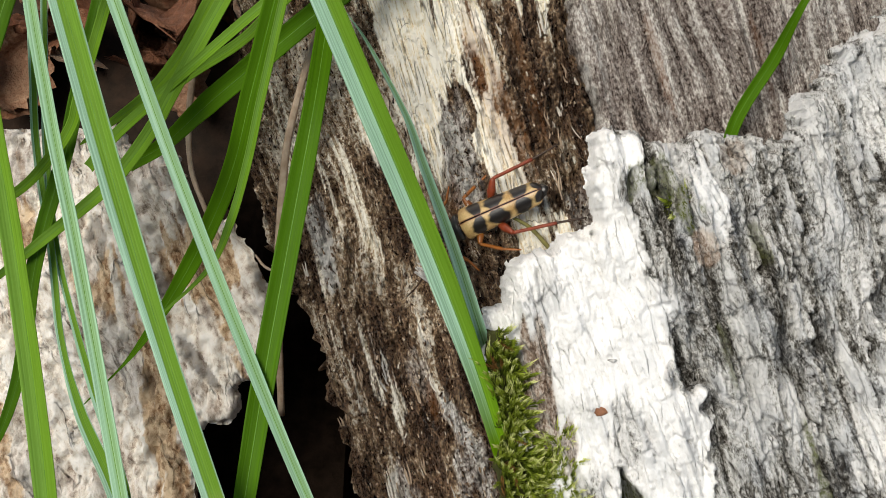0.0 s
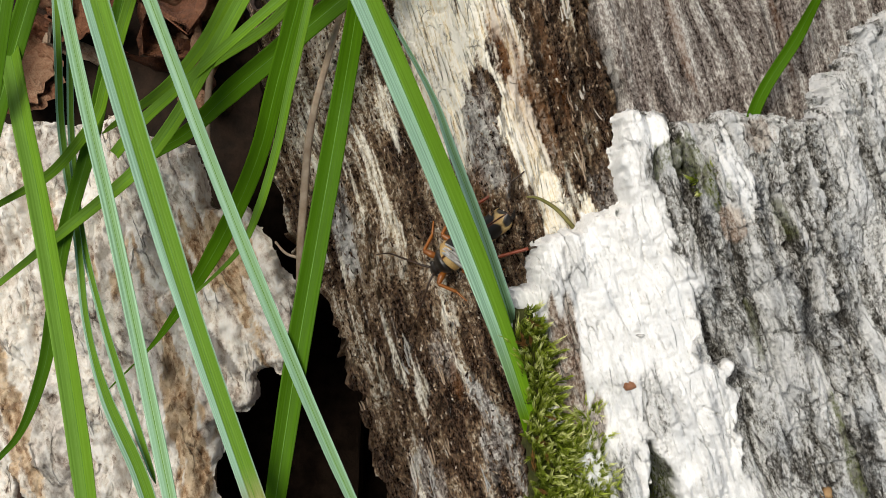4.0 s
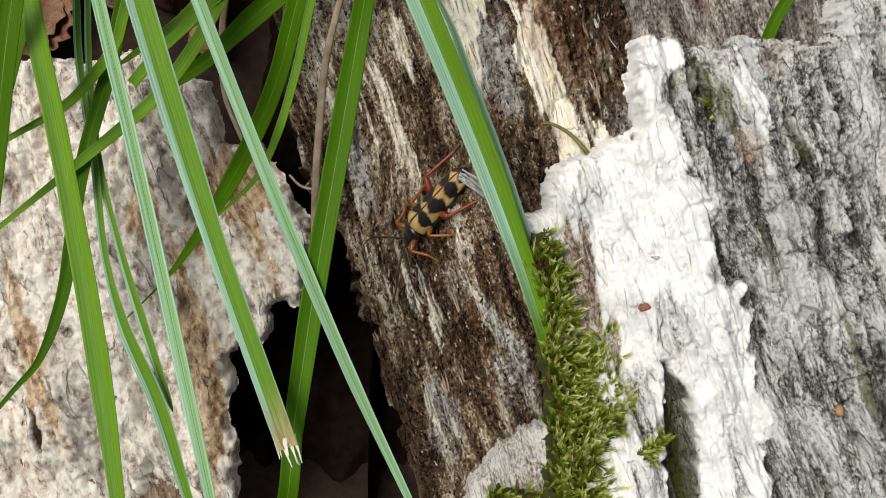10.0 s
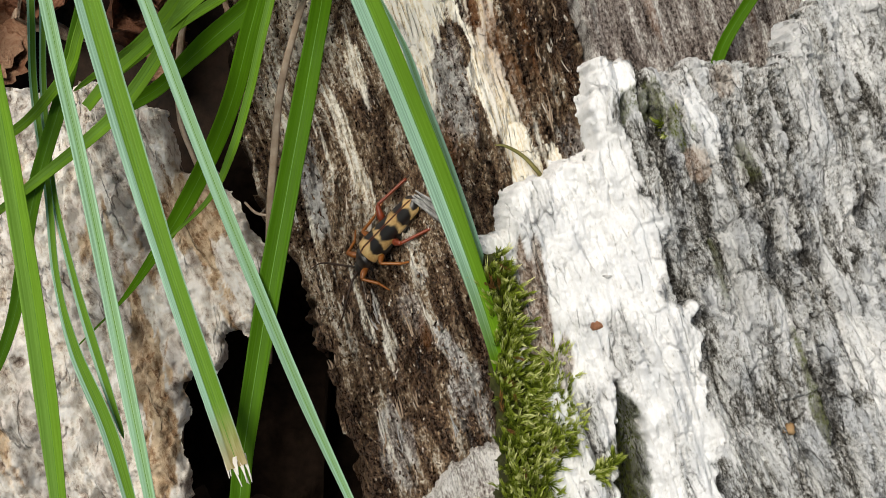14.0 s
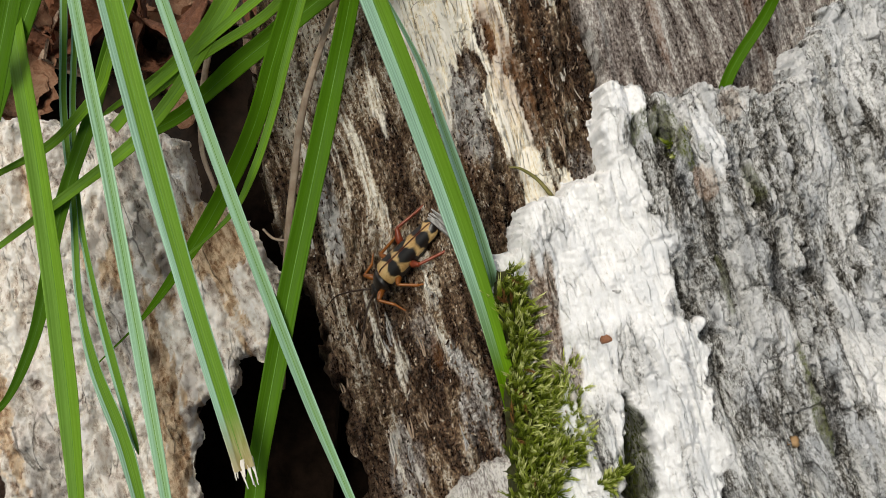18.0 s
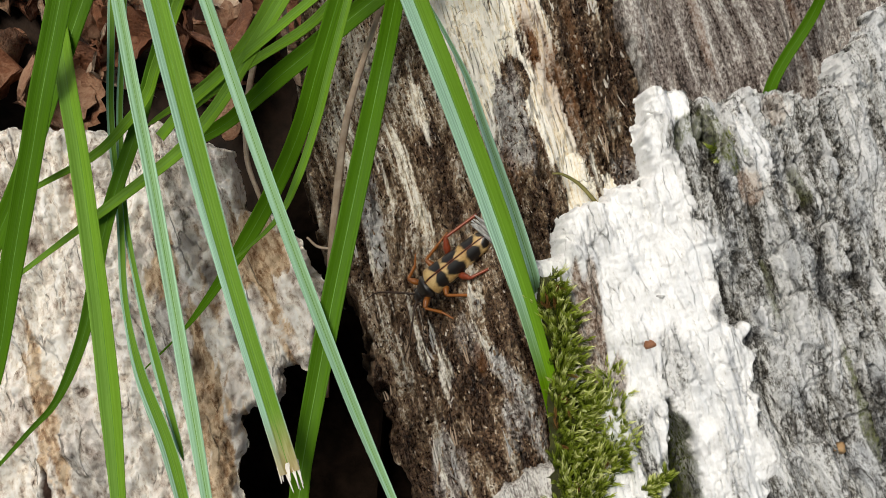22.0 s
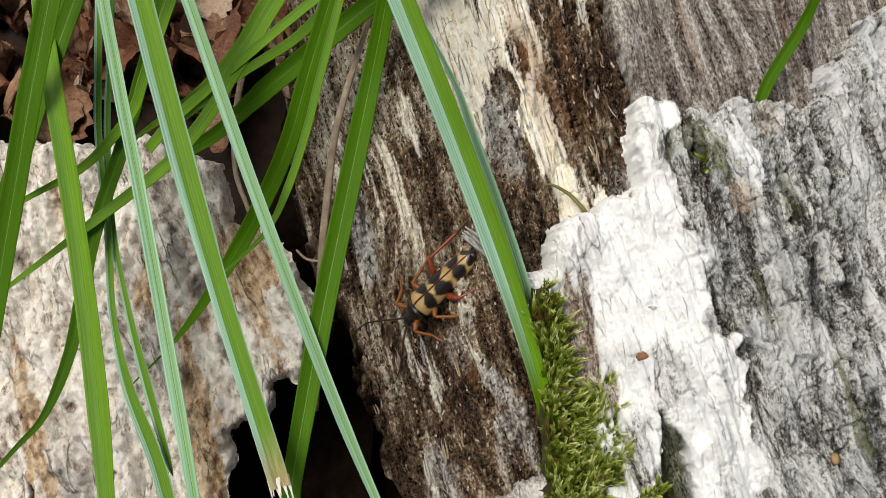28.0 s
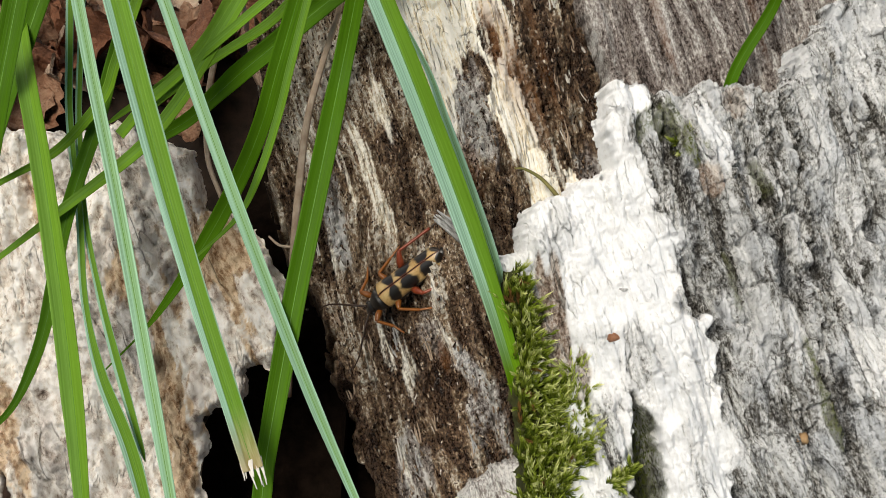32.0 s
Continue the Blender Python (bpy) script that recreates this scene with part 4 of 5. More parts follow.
RIB = m_plain("grass_rib", (0.07, 0.19, 0.008), (0.14, 0.30, 0.03), 700, 0.5, 0.0)
BLADE_THINGS = {}
BLADES = [
    ("A", 2.58, 2.54, 0.25, [(-54.5, 4.3, 23.8), (-50.9, -0.8, 12.7), (-47.5, -6.0, 1.6), (-44.3, -11.1, -9.4), (-41.3, -16.3, -20.5), (-38.6, -21.5, -31.6)]),
    ("B", 1.64, 1.65, 0.75, [(-44.7, -3.6, 23.5), (-40.5, -8.4, 9.7), (-36.5, -13.2, -4.2), (-32.6, -18.0, -18.0), (-28.7, -22.8, -31.9)]),
    ("C", 3.11, 2.46, 0.45, [(-39.3, -8.0, 25.0), (-33.6, -9.4, 7.2), (-28.4, -10.6, -8.0), (-21.6, -12.1, -26.4)]),
    ("D", 1.63, 1.37, 0.80, [(-33.2, -5.0, 25.8), (-27.4, -5.6, 11.0), (-21.3, -6.3, -3.7), (-14.9, -7.0, -18.5), (-7.9, -7.6, -33.3)]),
    ("E", 3.17, 2.22, 0.60, [(-7.0, -13.3, 24.8), (-2.5, -10.9, 14.5), (1.8, -8.5, 4.2), (5.8, -6.2, -6.2), (9.2, -3.8, -16.5)]),
    ("F", 0.22, 1.54, 0.95, [(-10.0, -3.0, 35.8), (-7.2, -3.0, 31.8), (-2.8, -3.0, 23.7), (-0.5, -3.0, 17.5), (3.0, -3.0, 8.1), (6.2, -3.0, -1.5)]),
    ("G", 2.80, 2.35, 0.00, [(-13.1, -4.9, 25.4), (-14.8, -5.1, 15.3), (-16.5, -5.4, 5.3), (-18.2, -5.6, -4.8), (-19.7, -5.8, -14.9), (-21.1, -6.0, -24.9), (-22.3, -4.2, -35.0)]),
    ("H", 2.46, 0.35, 0.05, [(-21.6, 4.0, 27.8), (-24.6, 9.4, 18.6), (-28.4, 14.8, 11.0), (-33.5, 20.2, 2.9), (-40.5, 25.6, -6.4), (-47.6, 31.0, -13.0)]),
    ("I", 1.05, 0.49, 0.25, [(-19.3, -4.0, 26.4), (-21.4, -1.5, 17.9), (-23.8, 1.0, 10.6), (-26.7, 3.5, 5.2), (-32.5, 6.0, -0.1)]),
    ("J", 1.90, 1.21, 0.20, [(-32.0, 10.0, 28.8), (-34.9, 11.2, 23.8), (-38.6, 12.4, 18.8), (-42.5, 13.6, 14.8), (-52.2, 14.8, 7.0), (-60.6, 16.0, 0.4)]),
    ("K", 1.46, 1.21, 0.15, [(-44.0, 10.0, 28.6), (-45.8, 11.5, 23.3), (-49.0, 13.0, 19.1), (-53.3, 14.5, 15.1), (-60.7, 16.0, 11.1)]),
    ("L", 1.32, 1.51, 0.20, [(-32.6, 10.0, 28.7), (-36.5, 12.0, 25.7), (-40.8, 14.0, 22.3), (-44.6, 16.0, 18.3)]),
    ("M", 2.99, 2.03, 0.00, [(-25.3, 14.0, 29.6), (-30.4, 16.7, 25.8), (-35.6, 19.3, 21.6), (-40.6, 22.0, 19.2)]),
    ("N", 2.09, 1.23, 0.10, [(-45.3, 14.0, 29.3), (-47.3, 14.9, 20.5), (-50.2, 15.7, 10.8), (-52.0, 16.6, 3.4), (-52.9, 17.4, -3.4), (-54.5, 18.3, -11.0), (-57.5, 19.1, -18.6), (-61.8, 20.0, -23.6)]),
    ("O", 1.06, 2.68, 0.30, [(-52.1, 16.0, 29.5), (-51.8, 17.3, 20.0), (-50.1, 18.7, 7.3), (-49.1, 20.0, -4.1), (-46.7, 21.3, -14.1), (-42.2, 22.7, -25.0), (-38.4, 24.0, -37.8)]),
    ("P", 0.91, 1.57, 0.40, [(-50.6, 16.0, 29.6), (-50.6, 17.6, 19.3), (-49.5, 19.2, 7.3), (-47.0, 20.8, -4.1), (-44.2, 22.4, -14.1), (-41.3, 24.0, -23.6)]),
    ("Q", 3.17, 1.57, 0.00, [(-56.4, 0.0, 24.1), (-58.4, 2.5, 12.4), (-60.4, 5.0, 0.4), (-62.6, 7.5, -15.6), (-66.3, 10.0, -28.7)]),
    ("R", 2.80, 2.16, 0.00, [(-57.1, 8.0, 25.5), (-61.3, 10.0, 11.7), (-65.0, 12.0, 2.9), (-68.3, 14.0, -6.9)]),
    ("S", 0.75, 1.46, 0.00, [(40.7, -18.0, 35.3), (38.2, -13.5, 29.3), (34.0, -9.0, 20.1)]),
    ("T", 1.81, 1.26, 0.15, [(-28.8, 18.0, 41.8), (-33.5, 20.7, 34.2), (-38.9, 23.3, 28.6), (-46.4, 26.0, 23.7)]),
    ("U", 1.51, 1.10, 0.20, [(-20.0, 18.0, 40.5), (-25.5, 20.7, 35.9), (-33.5, 23.3, 31.1), (-41.7, 26.0, 25.0)]),
]
KINDS = {"A": "broad fresh green grass blade hanging over the stump shell", "B": "narrow blue-green grass blade with a pale edge", "C": "broad green grass blade with a torn dry tip",
         "D": "narrow grey-green grass blade crossing the dark crack", "E": "broad two-toned green grass blade lying across the rotten wood",
         "F": "thin pale blue-green grass blade with a pointed tip", "G": "broad deep green grass blade standing in the crack",
         "S": "short dark green grass blade behind the bark"}


def tuft_root(p, q, k):
    """The rest of a hanging blade: on along its own line, then over and back to the soil behind."""
    a, d = Vector(p), (Vector(p) - Vector(q)).normalized()
    over = a + d * 48 + Vector((0, 16, 0))
    root = Vector((a.x + d.x * 60 + 4 * math.sin(k * 2.1), 205 + 6 * math.cos(k * 1.7), 154.0))
    return [tuple(root), tuple((over + root) / 2 + Vector((0, -20, 24))), tuple(over), tuple(a + d * 22 + Vector((0, 3, 0)))]


for k, (code, w0, w1, sheen_level, pts) in enumerate(BLADES):
    name_label = KINDS.get(code, "slender deep green grass blade arching over the stump")
    first, last = Vector(pts[0]), Vector(pts[-1])
    way = (last - Vector(pts[-2])).normalized()
    tip, dry, widths = "point", 0.0, [w0 * 0.7, w0 * 0.9, w0, w0, w0, w1, w1]
    if code == "C":
        tip, dry, line = "cut", 1.0, tuft_root(pts[0], pts[1], k) + pts
    elif code == "E":
        tip, line = "root", tuft_root(pts[0], pts[1], k) + pts + [tuple(last + way * 4 + Vector((0, 4.5, 0)))]
    elif code == "F":
        tip, line, widths = "point", pts[::-1], [w1, w1, 0.75 * w1, 0.35 * w1, 0.3]
        line = [tuple(last + way * 3 + Vector((0, 6, 0)))] + line
    elif code == "G":
        tip, line = "root", [(pts[0][0] + 9, -24, 58), (pts[0][0] + 4, -15, 44)] + pts + [(-29, 24, -52), (-33, 36, -92)]
        widths = [0.3, w0 * 0.8, w0, w0, w0, w1, w1, w1]
    elif code == "S":
        tip, line, widths = "point", [(36, -2, 8)] + pts[::-1] + [(49, -22, 50), (52, -26, 62)], [w1, w1, w1, w0, w0, 0.6]
    elif code in "LM":
        tip, line = "cut", tuft_root(pts[0], pts[1], k) + pts
    else:
        extra = 16 if code in "ABDNQRJKO" else 3
        line = tuft_root(pts[0], pts[1], k) + pts + [tuple(last + way * extra)]
    rib_n = 110 if len(line) > 6 else 60
    me = blade_mesh(line, widths, 0.5 if code in "ACE" else 0.38, sheen_level, tip, GRASS_DARK if sheen_level < 0.12 else GRASS, k, dry, rib_n, 1.0 if code == "E" else 0.0)
    root = line[-1] if code == "G" else line[0]
    blade = thing("grass_blade", root, name_label, "grass", "grass blades round the stump")
    leaf = part("leaf", me, blade)
    part("midrib", rib_mesh(line, widths, tip, rib_n), leaf, "thin raised central rib")
    BLADE_THINGS[code] = blade
    if code == "C":
        rng = random.Random(4)
        side = way.cross(Vector((0, 1, 0))).normalized()
        side = side if side.x > 0 else -side
        for j in range(9):
            u = -1 + 2 * j / 8
            a = last + side * u * w1 * 0.45 - way * 1.2 + Vector((0, -0.1, 0))
            length = rng.uniform(1.6, 3.6)
            tipp = a + way * length + side * rng.uniform(-0.25, 0.35) + Vector((0, rng.uniform(-0.5, 0.3), 0))
            fv = [a - side * 0.2, a + side * 0.2, tipp + side * 0.04, tipp - side * 0.04]
            fv = fv + [v + Vector((0, 0.12, 0)) for v in fv]
            ff = [(0, 1, 2, 3), (7, 6, 5, 4), (0, 4, 5, 1), (1, 5, 6, 2), (2, 6, 7, 3), (3, 7, 4, 0)]
            part("torn_fibre", mesh_of("torn_fibre", to_world(np.array([tuple(v) for v in fv])), ff, PALEFIBRE, False), blade, "bleached torn fibre")

# ---- moss on the bark's broken edge ----


def moss_shoots(name, outline, count, depth, seed, lean=(0.3, 0.25), size=(1.7, 3.2), by=-8.0):
    """Feathery shoots, each a bent stem with pointed leaflets all round."""
    rng = random.Random(seed)
    verts, faces, colours = [], [], []
    xs, zs = [p[0] for p in outline], [p[1] for p in outline]
    made = 0
    while made < count:
        x, z = rng.uniform(min(xs), max(xs)), rng.uniform(min(zs), max(zs))
        if inside(np.array([x]), np.array([z]), outline)[0] < rng.uniform(-0.3, 0.5):
            continue
        made += 1
        base = Vector((x, depth(x, z) + 0.4, z))
        swirl = noise.noise(Vector((x / 3.5, z / 3.5, seed))) * 1.6
        way = Vector((rng.gauss(lean[0] + swirl * 0.5, 0.42), rng.uniform(-1.0, -0.45), rng.gauss(lean[1] - swirl * 0.4, 0.42))).normalized()
        bend = Vector((rng.gauss(0, 0.25), -0.1, rng.gauss(0.05, 0.25)))
        length, tone, dead = rng.uniform(*size), rng.random(), 1.0 if rng.random() < 0.035 else 0.0
        side = way.cross(Vector((0.3, 0.2, 1))).normalized()
        up = side.cross(way)
        leaves = 13
        for k in range(leaves):
            t = 0.12 + 0.88 * k / (leaves - 1)
            p = base + way * (length * t) + bend * (t * t * length * 0.5)
            a = k * 2.4 + tone * 6
            out = side * math.cos(a) + up * math.sin(a)
            ln = (1.35 - 0.5 * t) * rng.uniform(0.8, 1.25)
            tip = p + (way + bend * t) * ln + out * ln * (0.42 - 0.26 * t)
            wide = out.cross(way).normalized() * (0.155 - 0.06 * t)
            mid = p + (tip - p) * 0.4 + out * 0.07
            i = len(verts)
            verts += [p, mid + wide, tip, mid - wide]
            faces += [(i, i + 1, i + 2), (i, i + 2, i + 3)]
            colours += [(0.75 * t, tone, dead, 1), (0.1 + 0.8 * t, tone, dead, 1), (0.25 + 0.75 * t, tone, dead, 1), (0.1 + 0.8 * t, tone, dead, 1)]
    return mesh_of(name, set_in(verts, by), faces, MOSS, True, colours)


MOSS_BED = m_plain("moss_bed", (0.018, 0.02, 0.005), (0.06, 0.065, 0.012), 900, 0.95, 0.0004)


def moss_cushion(outline, depth, seed, label, count, lean, size, by=-8.0):
    cx, cz = sum(p[0] for p in outline) / len(outline), sum(p[1] for p in outline) / len(outline)
    cushion = thing("moss_cushion", deepen(cx, depth(cx, cz) + 2, cz, by), label, "moss")
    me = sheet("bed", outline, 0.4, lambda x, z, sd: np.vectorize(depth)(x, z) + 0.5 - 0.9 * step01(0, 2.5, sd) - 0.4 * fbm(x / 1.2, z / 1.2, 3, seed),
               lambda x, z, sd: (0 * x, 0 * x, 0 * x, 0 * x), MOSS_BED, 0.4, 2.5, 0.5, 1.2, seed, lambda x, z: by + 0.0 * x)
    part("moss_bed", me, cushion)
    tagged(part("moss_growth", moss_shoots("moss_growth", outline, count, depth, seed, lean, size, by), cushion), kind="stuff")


def edge_depth(x, z):
    return 1.4 + 1.6 * max(0.0, min(1.0, (13 - x) / 8)) - (1.0 if z < -14 else 0.0) * max(0.0, min(1.0, (-14 - z) / 4)) - 1.8 * max(0.0, min(1.0, (-22 - z) / 6))


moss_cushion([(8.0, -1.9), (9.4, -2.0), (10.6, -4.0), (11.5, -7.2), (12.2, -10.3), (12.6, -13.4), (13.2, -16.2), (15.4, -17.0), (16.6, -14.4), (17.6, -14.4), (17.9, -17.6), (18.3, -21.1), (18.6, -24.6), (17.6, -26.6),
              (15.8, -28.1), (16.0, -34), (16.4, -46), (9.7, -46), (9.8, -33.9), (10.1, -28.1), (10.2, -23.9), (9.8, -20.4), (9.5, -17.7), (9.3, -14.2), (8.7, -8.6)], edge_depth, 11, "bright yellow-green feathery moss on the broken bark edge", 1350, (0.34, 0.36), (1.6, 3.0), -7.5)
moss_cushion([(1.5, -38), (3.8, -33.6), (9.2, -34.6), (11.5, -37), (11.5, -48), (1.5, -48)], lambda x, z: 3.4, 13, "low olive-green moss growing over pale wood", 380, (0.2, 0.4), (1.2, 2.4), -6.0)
moss_cushion([(29.6, 14.6), (32.2, 16.2), (32.0, 14.4), (30.4, 12.6)], lambda x, z: -0.2, 14, "tiny tuft of moss in a bark crack", 40, (0.0, -0.2), (0.7, 1.4), -12.5)
moss_cushion([(20.6, -29.2), (24.2, -26.8), (23.6, -28.2), (21.0, -30.2)], lambda x, z: 0.6, 15, "thin sprig of moss on white bark", 40, (0.5, 0.5), (0.6, 1.3), -11.0)

# ---- crumbs, splinters and small finds on the stump ----


def crumbs():
    """Frass and wood crumbs lying in the rotten hollows."""
    rng = random.Random(21)
    n = 9000
    x = np.array([rng.uniform(-25, 21) for _ in range(n)])
    z = np.array([rng.uniform(-38, 42) for _ in range(n)])
    ok = inside(x, z, WOOD_EDGE) > 0.6
    cream, grey, tone, rust = wood_masks(x, z, ok)
    ok &= (cream < 0.3) & (np.array([rng.random() for _ in range(n)]) < 0.85)
    x, z = x[ok], z[ok]
    y = wood_height(x, z, None)
    verts, faces, colours, grains = [], [], [], []
    box = [(-1, -1, -1), (1, -1, -1), (1, 1, -1), (-1, 1, -1), (-1, -1, 1), (1, -1, 1), (1, 1, 1), (-1, 1, 1)]
    for px, py, pz in zip(x, y, z):
        long, thick = rng.uniform(0.12, 0.5) * (2.2 if rng.random() < 0.12 else 1), rng.uniform(0.05, 0.14)
        turn = Euler((rng.uniform(-0.6, 0.6), rng.gauss(radians(-17), 0.35), rng.uniform(-0.6, 0.6))).to_matrix()
        t = 0.05 + 0.75 * rng.random() ** 2.2
        i = len(verts)
        for a, b, c in box:
            v = turn @ Vector((a * thick * rng.uniform(0.6, 1.1), b * thick * 0.7 * rng.uniform(0.6, 1.1), c * long * rng.uniform(0.5, 1.0)))
            verts.append((px + v.x, py - thick * 0.4 + v.y, pz + v.z))
            colours.append((0.0, 0.35 if t > 0.75 else 0.0, t, 0.0))
            grains.append((px * 3 + v.x, pz * 3 + v.z, i * 0.7))
        faces += [(i, i + 1, i + 2, i + 3), (i + 7, i + 6, i + 5, i + 4), (i, i + 4, i + 5, i + 1), (i + 1, i + 5, i + 6, i + 2), (i + 2, i + 6, i + 7, i + 3), (i + 3, i + 7, i + 4, i)]
    v = np.array(verts)
    v = np.stack(deepen(v[:, 0], v[:, 1], v[:, 2], wood_by(v[:, 0], v[:, 2])), 1)
    ob = new("wood_crumbs", mesh_of("wood_crumbs", to_world(v), faces, WOOD, False, colours, grains))
    tagged(ob, "loose brown and pale crumbs of rotten wood", "wood crumbs", kind="stuff")


crumbs()


def stick(name, points, radii, material, flat=1.0, sides=6, by=0.0):
    """A tapered round or flattened stem along a plan curve, ends closed."""
    n = 6 * len(points)
    mid = spline(points, n)
    r = np.interp(np.linspace(0, 1, n), np.linspace(0, 1, len(radii)), radii)
    verts, faces = [], []
    for k, p in enumerate(mid):
        t = (mid[min(k + 1, n - 1)] - mid[max(k - 1, 0)]).normalized()
        s = t.cross(Vector((0, 1, 0)))
        s = (s if s.length > 0.1 else Vector((1, 0, 0))).normalized()
        o = s.cross(t)
        for j in range(sides):
            a = 2 * math.pi * j / sides
            verts.append(tuple(p + s * math.cos(a) * r[k] + o * math.sin(a) * r[k] * flat))
    for k in range(n - 1):
        for j in range(sides):
            a, b = k * sides + j, k * sides + (j + 1) % sides
            faces.append((a, b, b + sides, a + sides))
    faces += [tuple(range(sides))[::-1], tuple(range((n - 1) * sides, n * sides))]
    return mesh_of(name, set_in(verts, by), faces, material)


def lone(name, me, label, category, group=""):
    """A mesh in world metres as a thing of its own, its origin at its middle."""
    ob = new(name, me)
    c = sum((v.co for v in me.vertices), Vector()) / len(me.vertices)
    me.transform(Matrix.Translation(-c))
    ob.location = c
    return tagged(ob, label, category, group)


OLIVE = m_plain("olive_stem", (0.10, 0.10, 0.02), (0.28, 0.24, 0.09), 500, 0.6)
RUSSET = m_plain("russet_scale", (0.16, 0.06, 0.03), (0.36, 0.17, 0.09), 900, 0.6)
TAN = m_plain("tan_scale", (0.28, 0.16, 0.07), (0.5, 0.33, 0.17), 900, 0.6)
SILVER = m_plain("silvery_splinter", (0.16, 0.15, 0.14), (0.72, 0.71, 0.69), 1500, 0.35, 0.0003, 0.6, (1.0, 1.0, 0.3))

lone("withered_stem", stick("withered_stem", [(9.6, 8.6, 12.7), (11.0, 8.2, 12.5), (13.2, 8.4, 11.3), (15.2, 8.8, 9.3), (17, 9.6, 7.2)], [0.12, 0.2, 0.26, 0.3, 0.3], OLIVE, 0.7, 6, -8.5), "short curled olive-brown plant stem behind the bark", "stem")
lone("dry_stalk", stick("dry_stalk", [(-21.5, 34, -16), (-20.4, 18, 2), (-19.6, 13.5, 12), (-18.4, 11, 22), (-15, 8, 34), (-10, 4, 50)], [0.5, 0.55, 0.55, 0.5, 0.4, 0.3], STALK, 0.45, 6, 7.0), "flat dry brown grass stalk leaning on the wood", "stalk")
lone("dry_stalk", stick("dry_stalk", [(-30.2, 30, 9), (-32.5, 30, 14), (-34.6, 31, 20), (-34.6, 31, 30), (-32, 32, 45), (-28, 36, 60)], [0.28, 0.36, 0.4, 0.5, 0.5, 0.5], STALK, 0.6, 6, 8.0), "thin pale dry stalk bent beside the shell", "stalk")
lone("dead_fibre", stick("dead_fibre", [(-24.5, 26, 6.8), (-22.8, 23, 5.2), (-20.8, 20, 4.6), (-19, 17, 4.8)], [0.16, 0.2, 0.18, 0.1], STALK, 1.0, 6, 8.0), "pale dead root fibre across the crack", "root fibre")


def scale_of(name, x, z, y, w, h, material, label, category, seed, turn=0.0):
    """A small thick flake with an uneven rim and a domed top."""
    rng = random.Random(seed)
    n, verts, faces = 14, [], []
    for ring, (r, d) in enumerate(((1.0, 0.5), (0.85, -0.1), (0.5, -0.45), (0.0, -0.5))):
        for k in range(n if r else 1):
            a = 2 * math.pi * k / n
            q = r * (1 + 0.22 * math.sin(2.7 * a + seed) * r + rng.uniform(-0.1, 0.1) * r)
            dx, dz = math.cos(a) * q * w / 2, math.sin(a) * q * h / 2
            verts.append((x + dx * math.cos(turn) - dz * math.sin(turn), y + d + rng.uniform(-0.06, 0.06), z + dx * math.sin(turn) + dz * math.cos(turn)))
    for ring in range(2):
        for k in range(n):
            a, b = ring * n + k, ring * n + (k + 1) % n
            faces.append((a, b, b + n, a + n))
    faces += [(2 * n + k, 2 * n + (k + 1) % n, 3 * n) for k in range(n)]
    faces.append(tuple(range(n))[::-1])
    return lone(name, mesh_of(name, set_in(verts, float(bark_by(x, z))), faces, material), label, category)


def bark_at(x, z):
    return float(bark_height(np.array([x]), np.array([z]), None)[0])


scale_of("bud_scale", 21.6, -10.6, bark_at(21.6, -10.6) - 0.1, 1.9, 1.3, RUSSET, "russet-brown bud scale stuck on white lichen", "bud scale", 3)
scale_of("seed", 45.4, -23.4, bark_at(45.4, -23.4) - 0.2, 1.7, 1.6, TAN, "round tan seed caught in the bark", "seed", 5)
scale_of("bark_bit", 22.8, -4.6, bark_at(22.8, -4.6), 1.2, 0.6, SILVER, "small grey bark bit on white lichen", "bark bit", 7)


def splinter(x, y, z, dx, dz, w, label, seed, material):
    """A few split fibres of uneven length, lying along the wood and lifting at one end."""
    rng, by = random.Random(seed), float(wood_by(x, z))
    ob = thing("splinter", deepen(x, y + 1, z, by), label, "splinter", "splinters on the rotten wood")
    for k in range(rng.choice((2, 3, 3, 4))):
        o, long = rng.uniform(-0.5, 0.5) * w, rng.uniform(0.35, 1.1)
        p = (x + o, y + rng.uniform(0.1, 0.5), z + rng.uniform(-0.9, 0.6))
        q = (p[0] + dx * long + rng.gauss(0, 0.25), y - rng.uniform(0.0, 0.5), p[2] + dz * long)
        m = tuple((a + b) / 2 + rng.uniform(-0.18, 0.18) for a, b in zip(p, q))
        part("fibre", stick("fibre", [p, m, q], [w / 6, w / rng.uniform(4, 7), w / 16], material, 0.5, 5, by), ob)


def wood_at(x, z):
    return float(wood_height(np.array([x]), np.array([z]), None)[0])


ledge = thing("splinter", (4.4, 5.4, 2.0), "silvery glinting splinter of split wood standing off the stump", "splinter", "splinters on the rotten wood")
rng = random.Random(31)
for k in range(15):
    o, lift, long = (k % 5 - 2) * 0.3, (k // 5) * 0.35, rng.uniform(0.84, 1.02)
    p = (4.4 + o * 0.5, 5.4 + lift, 2.0 + o * 0.8)
    q = (4.4 - 5.9 * long + o * 0.6 + rng.gauss(0, 0.15), 5.4 - 5.6 * long + lift + rng.gauss(0, 0.2), 2.0 + 3.6 * long + o * 0.7 + rng.gauss(0, 0.15))
    mid = tuple((u + v) / 2 + rng.uniform(-0.2, 0.2) - (0.5 if n == 1 else 0) for n, (u, v) in enumerate(zip(p, q)))
    part("fibre", stick("fibre", [p, mid, q], [0.3, 0.27, 0.1], SILVER, 0.6, 5, 0.0), ledge)
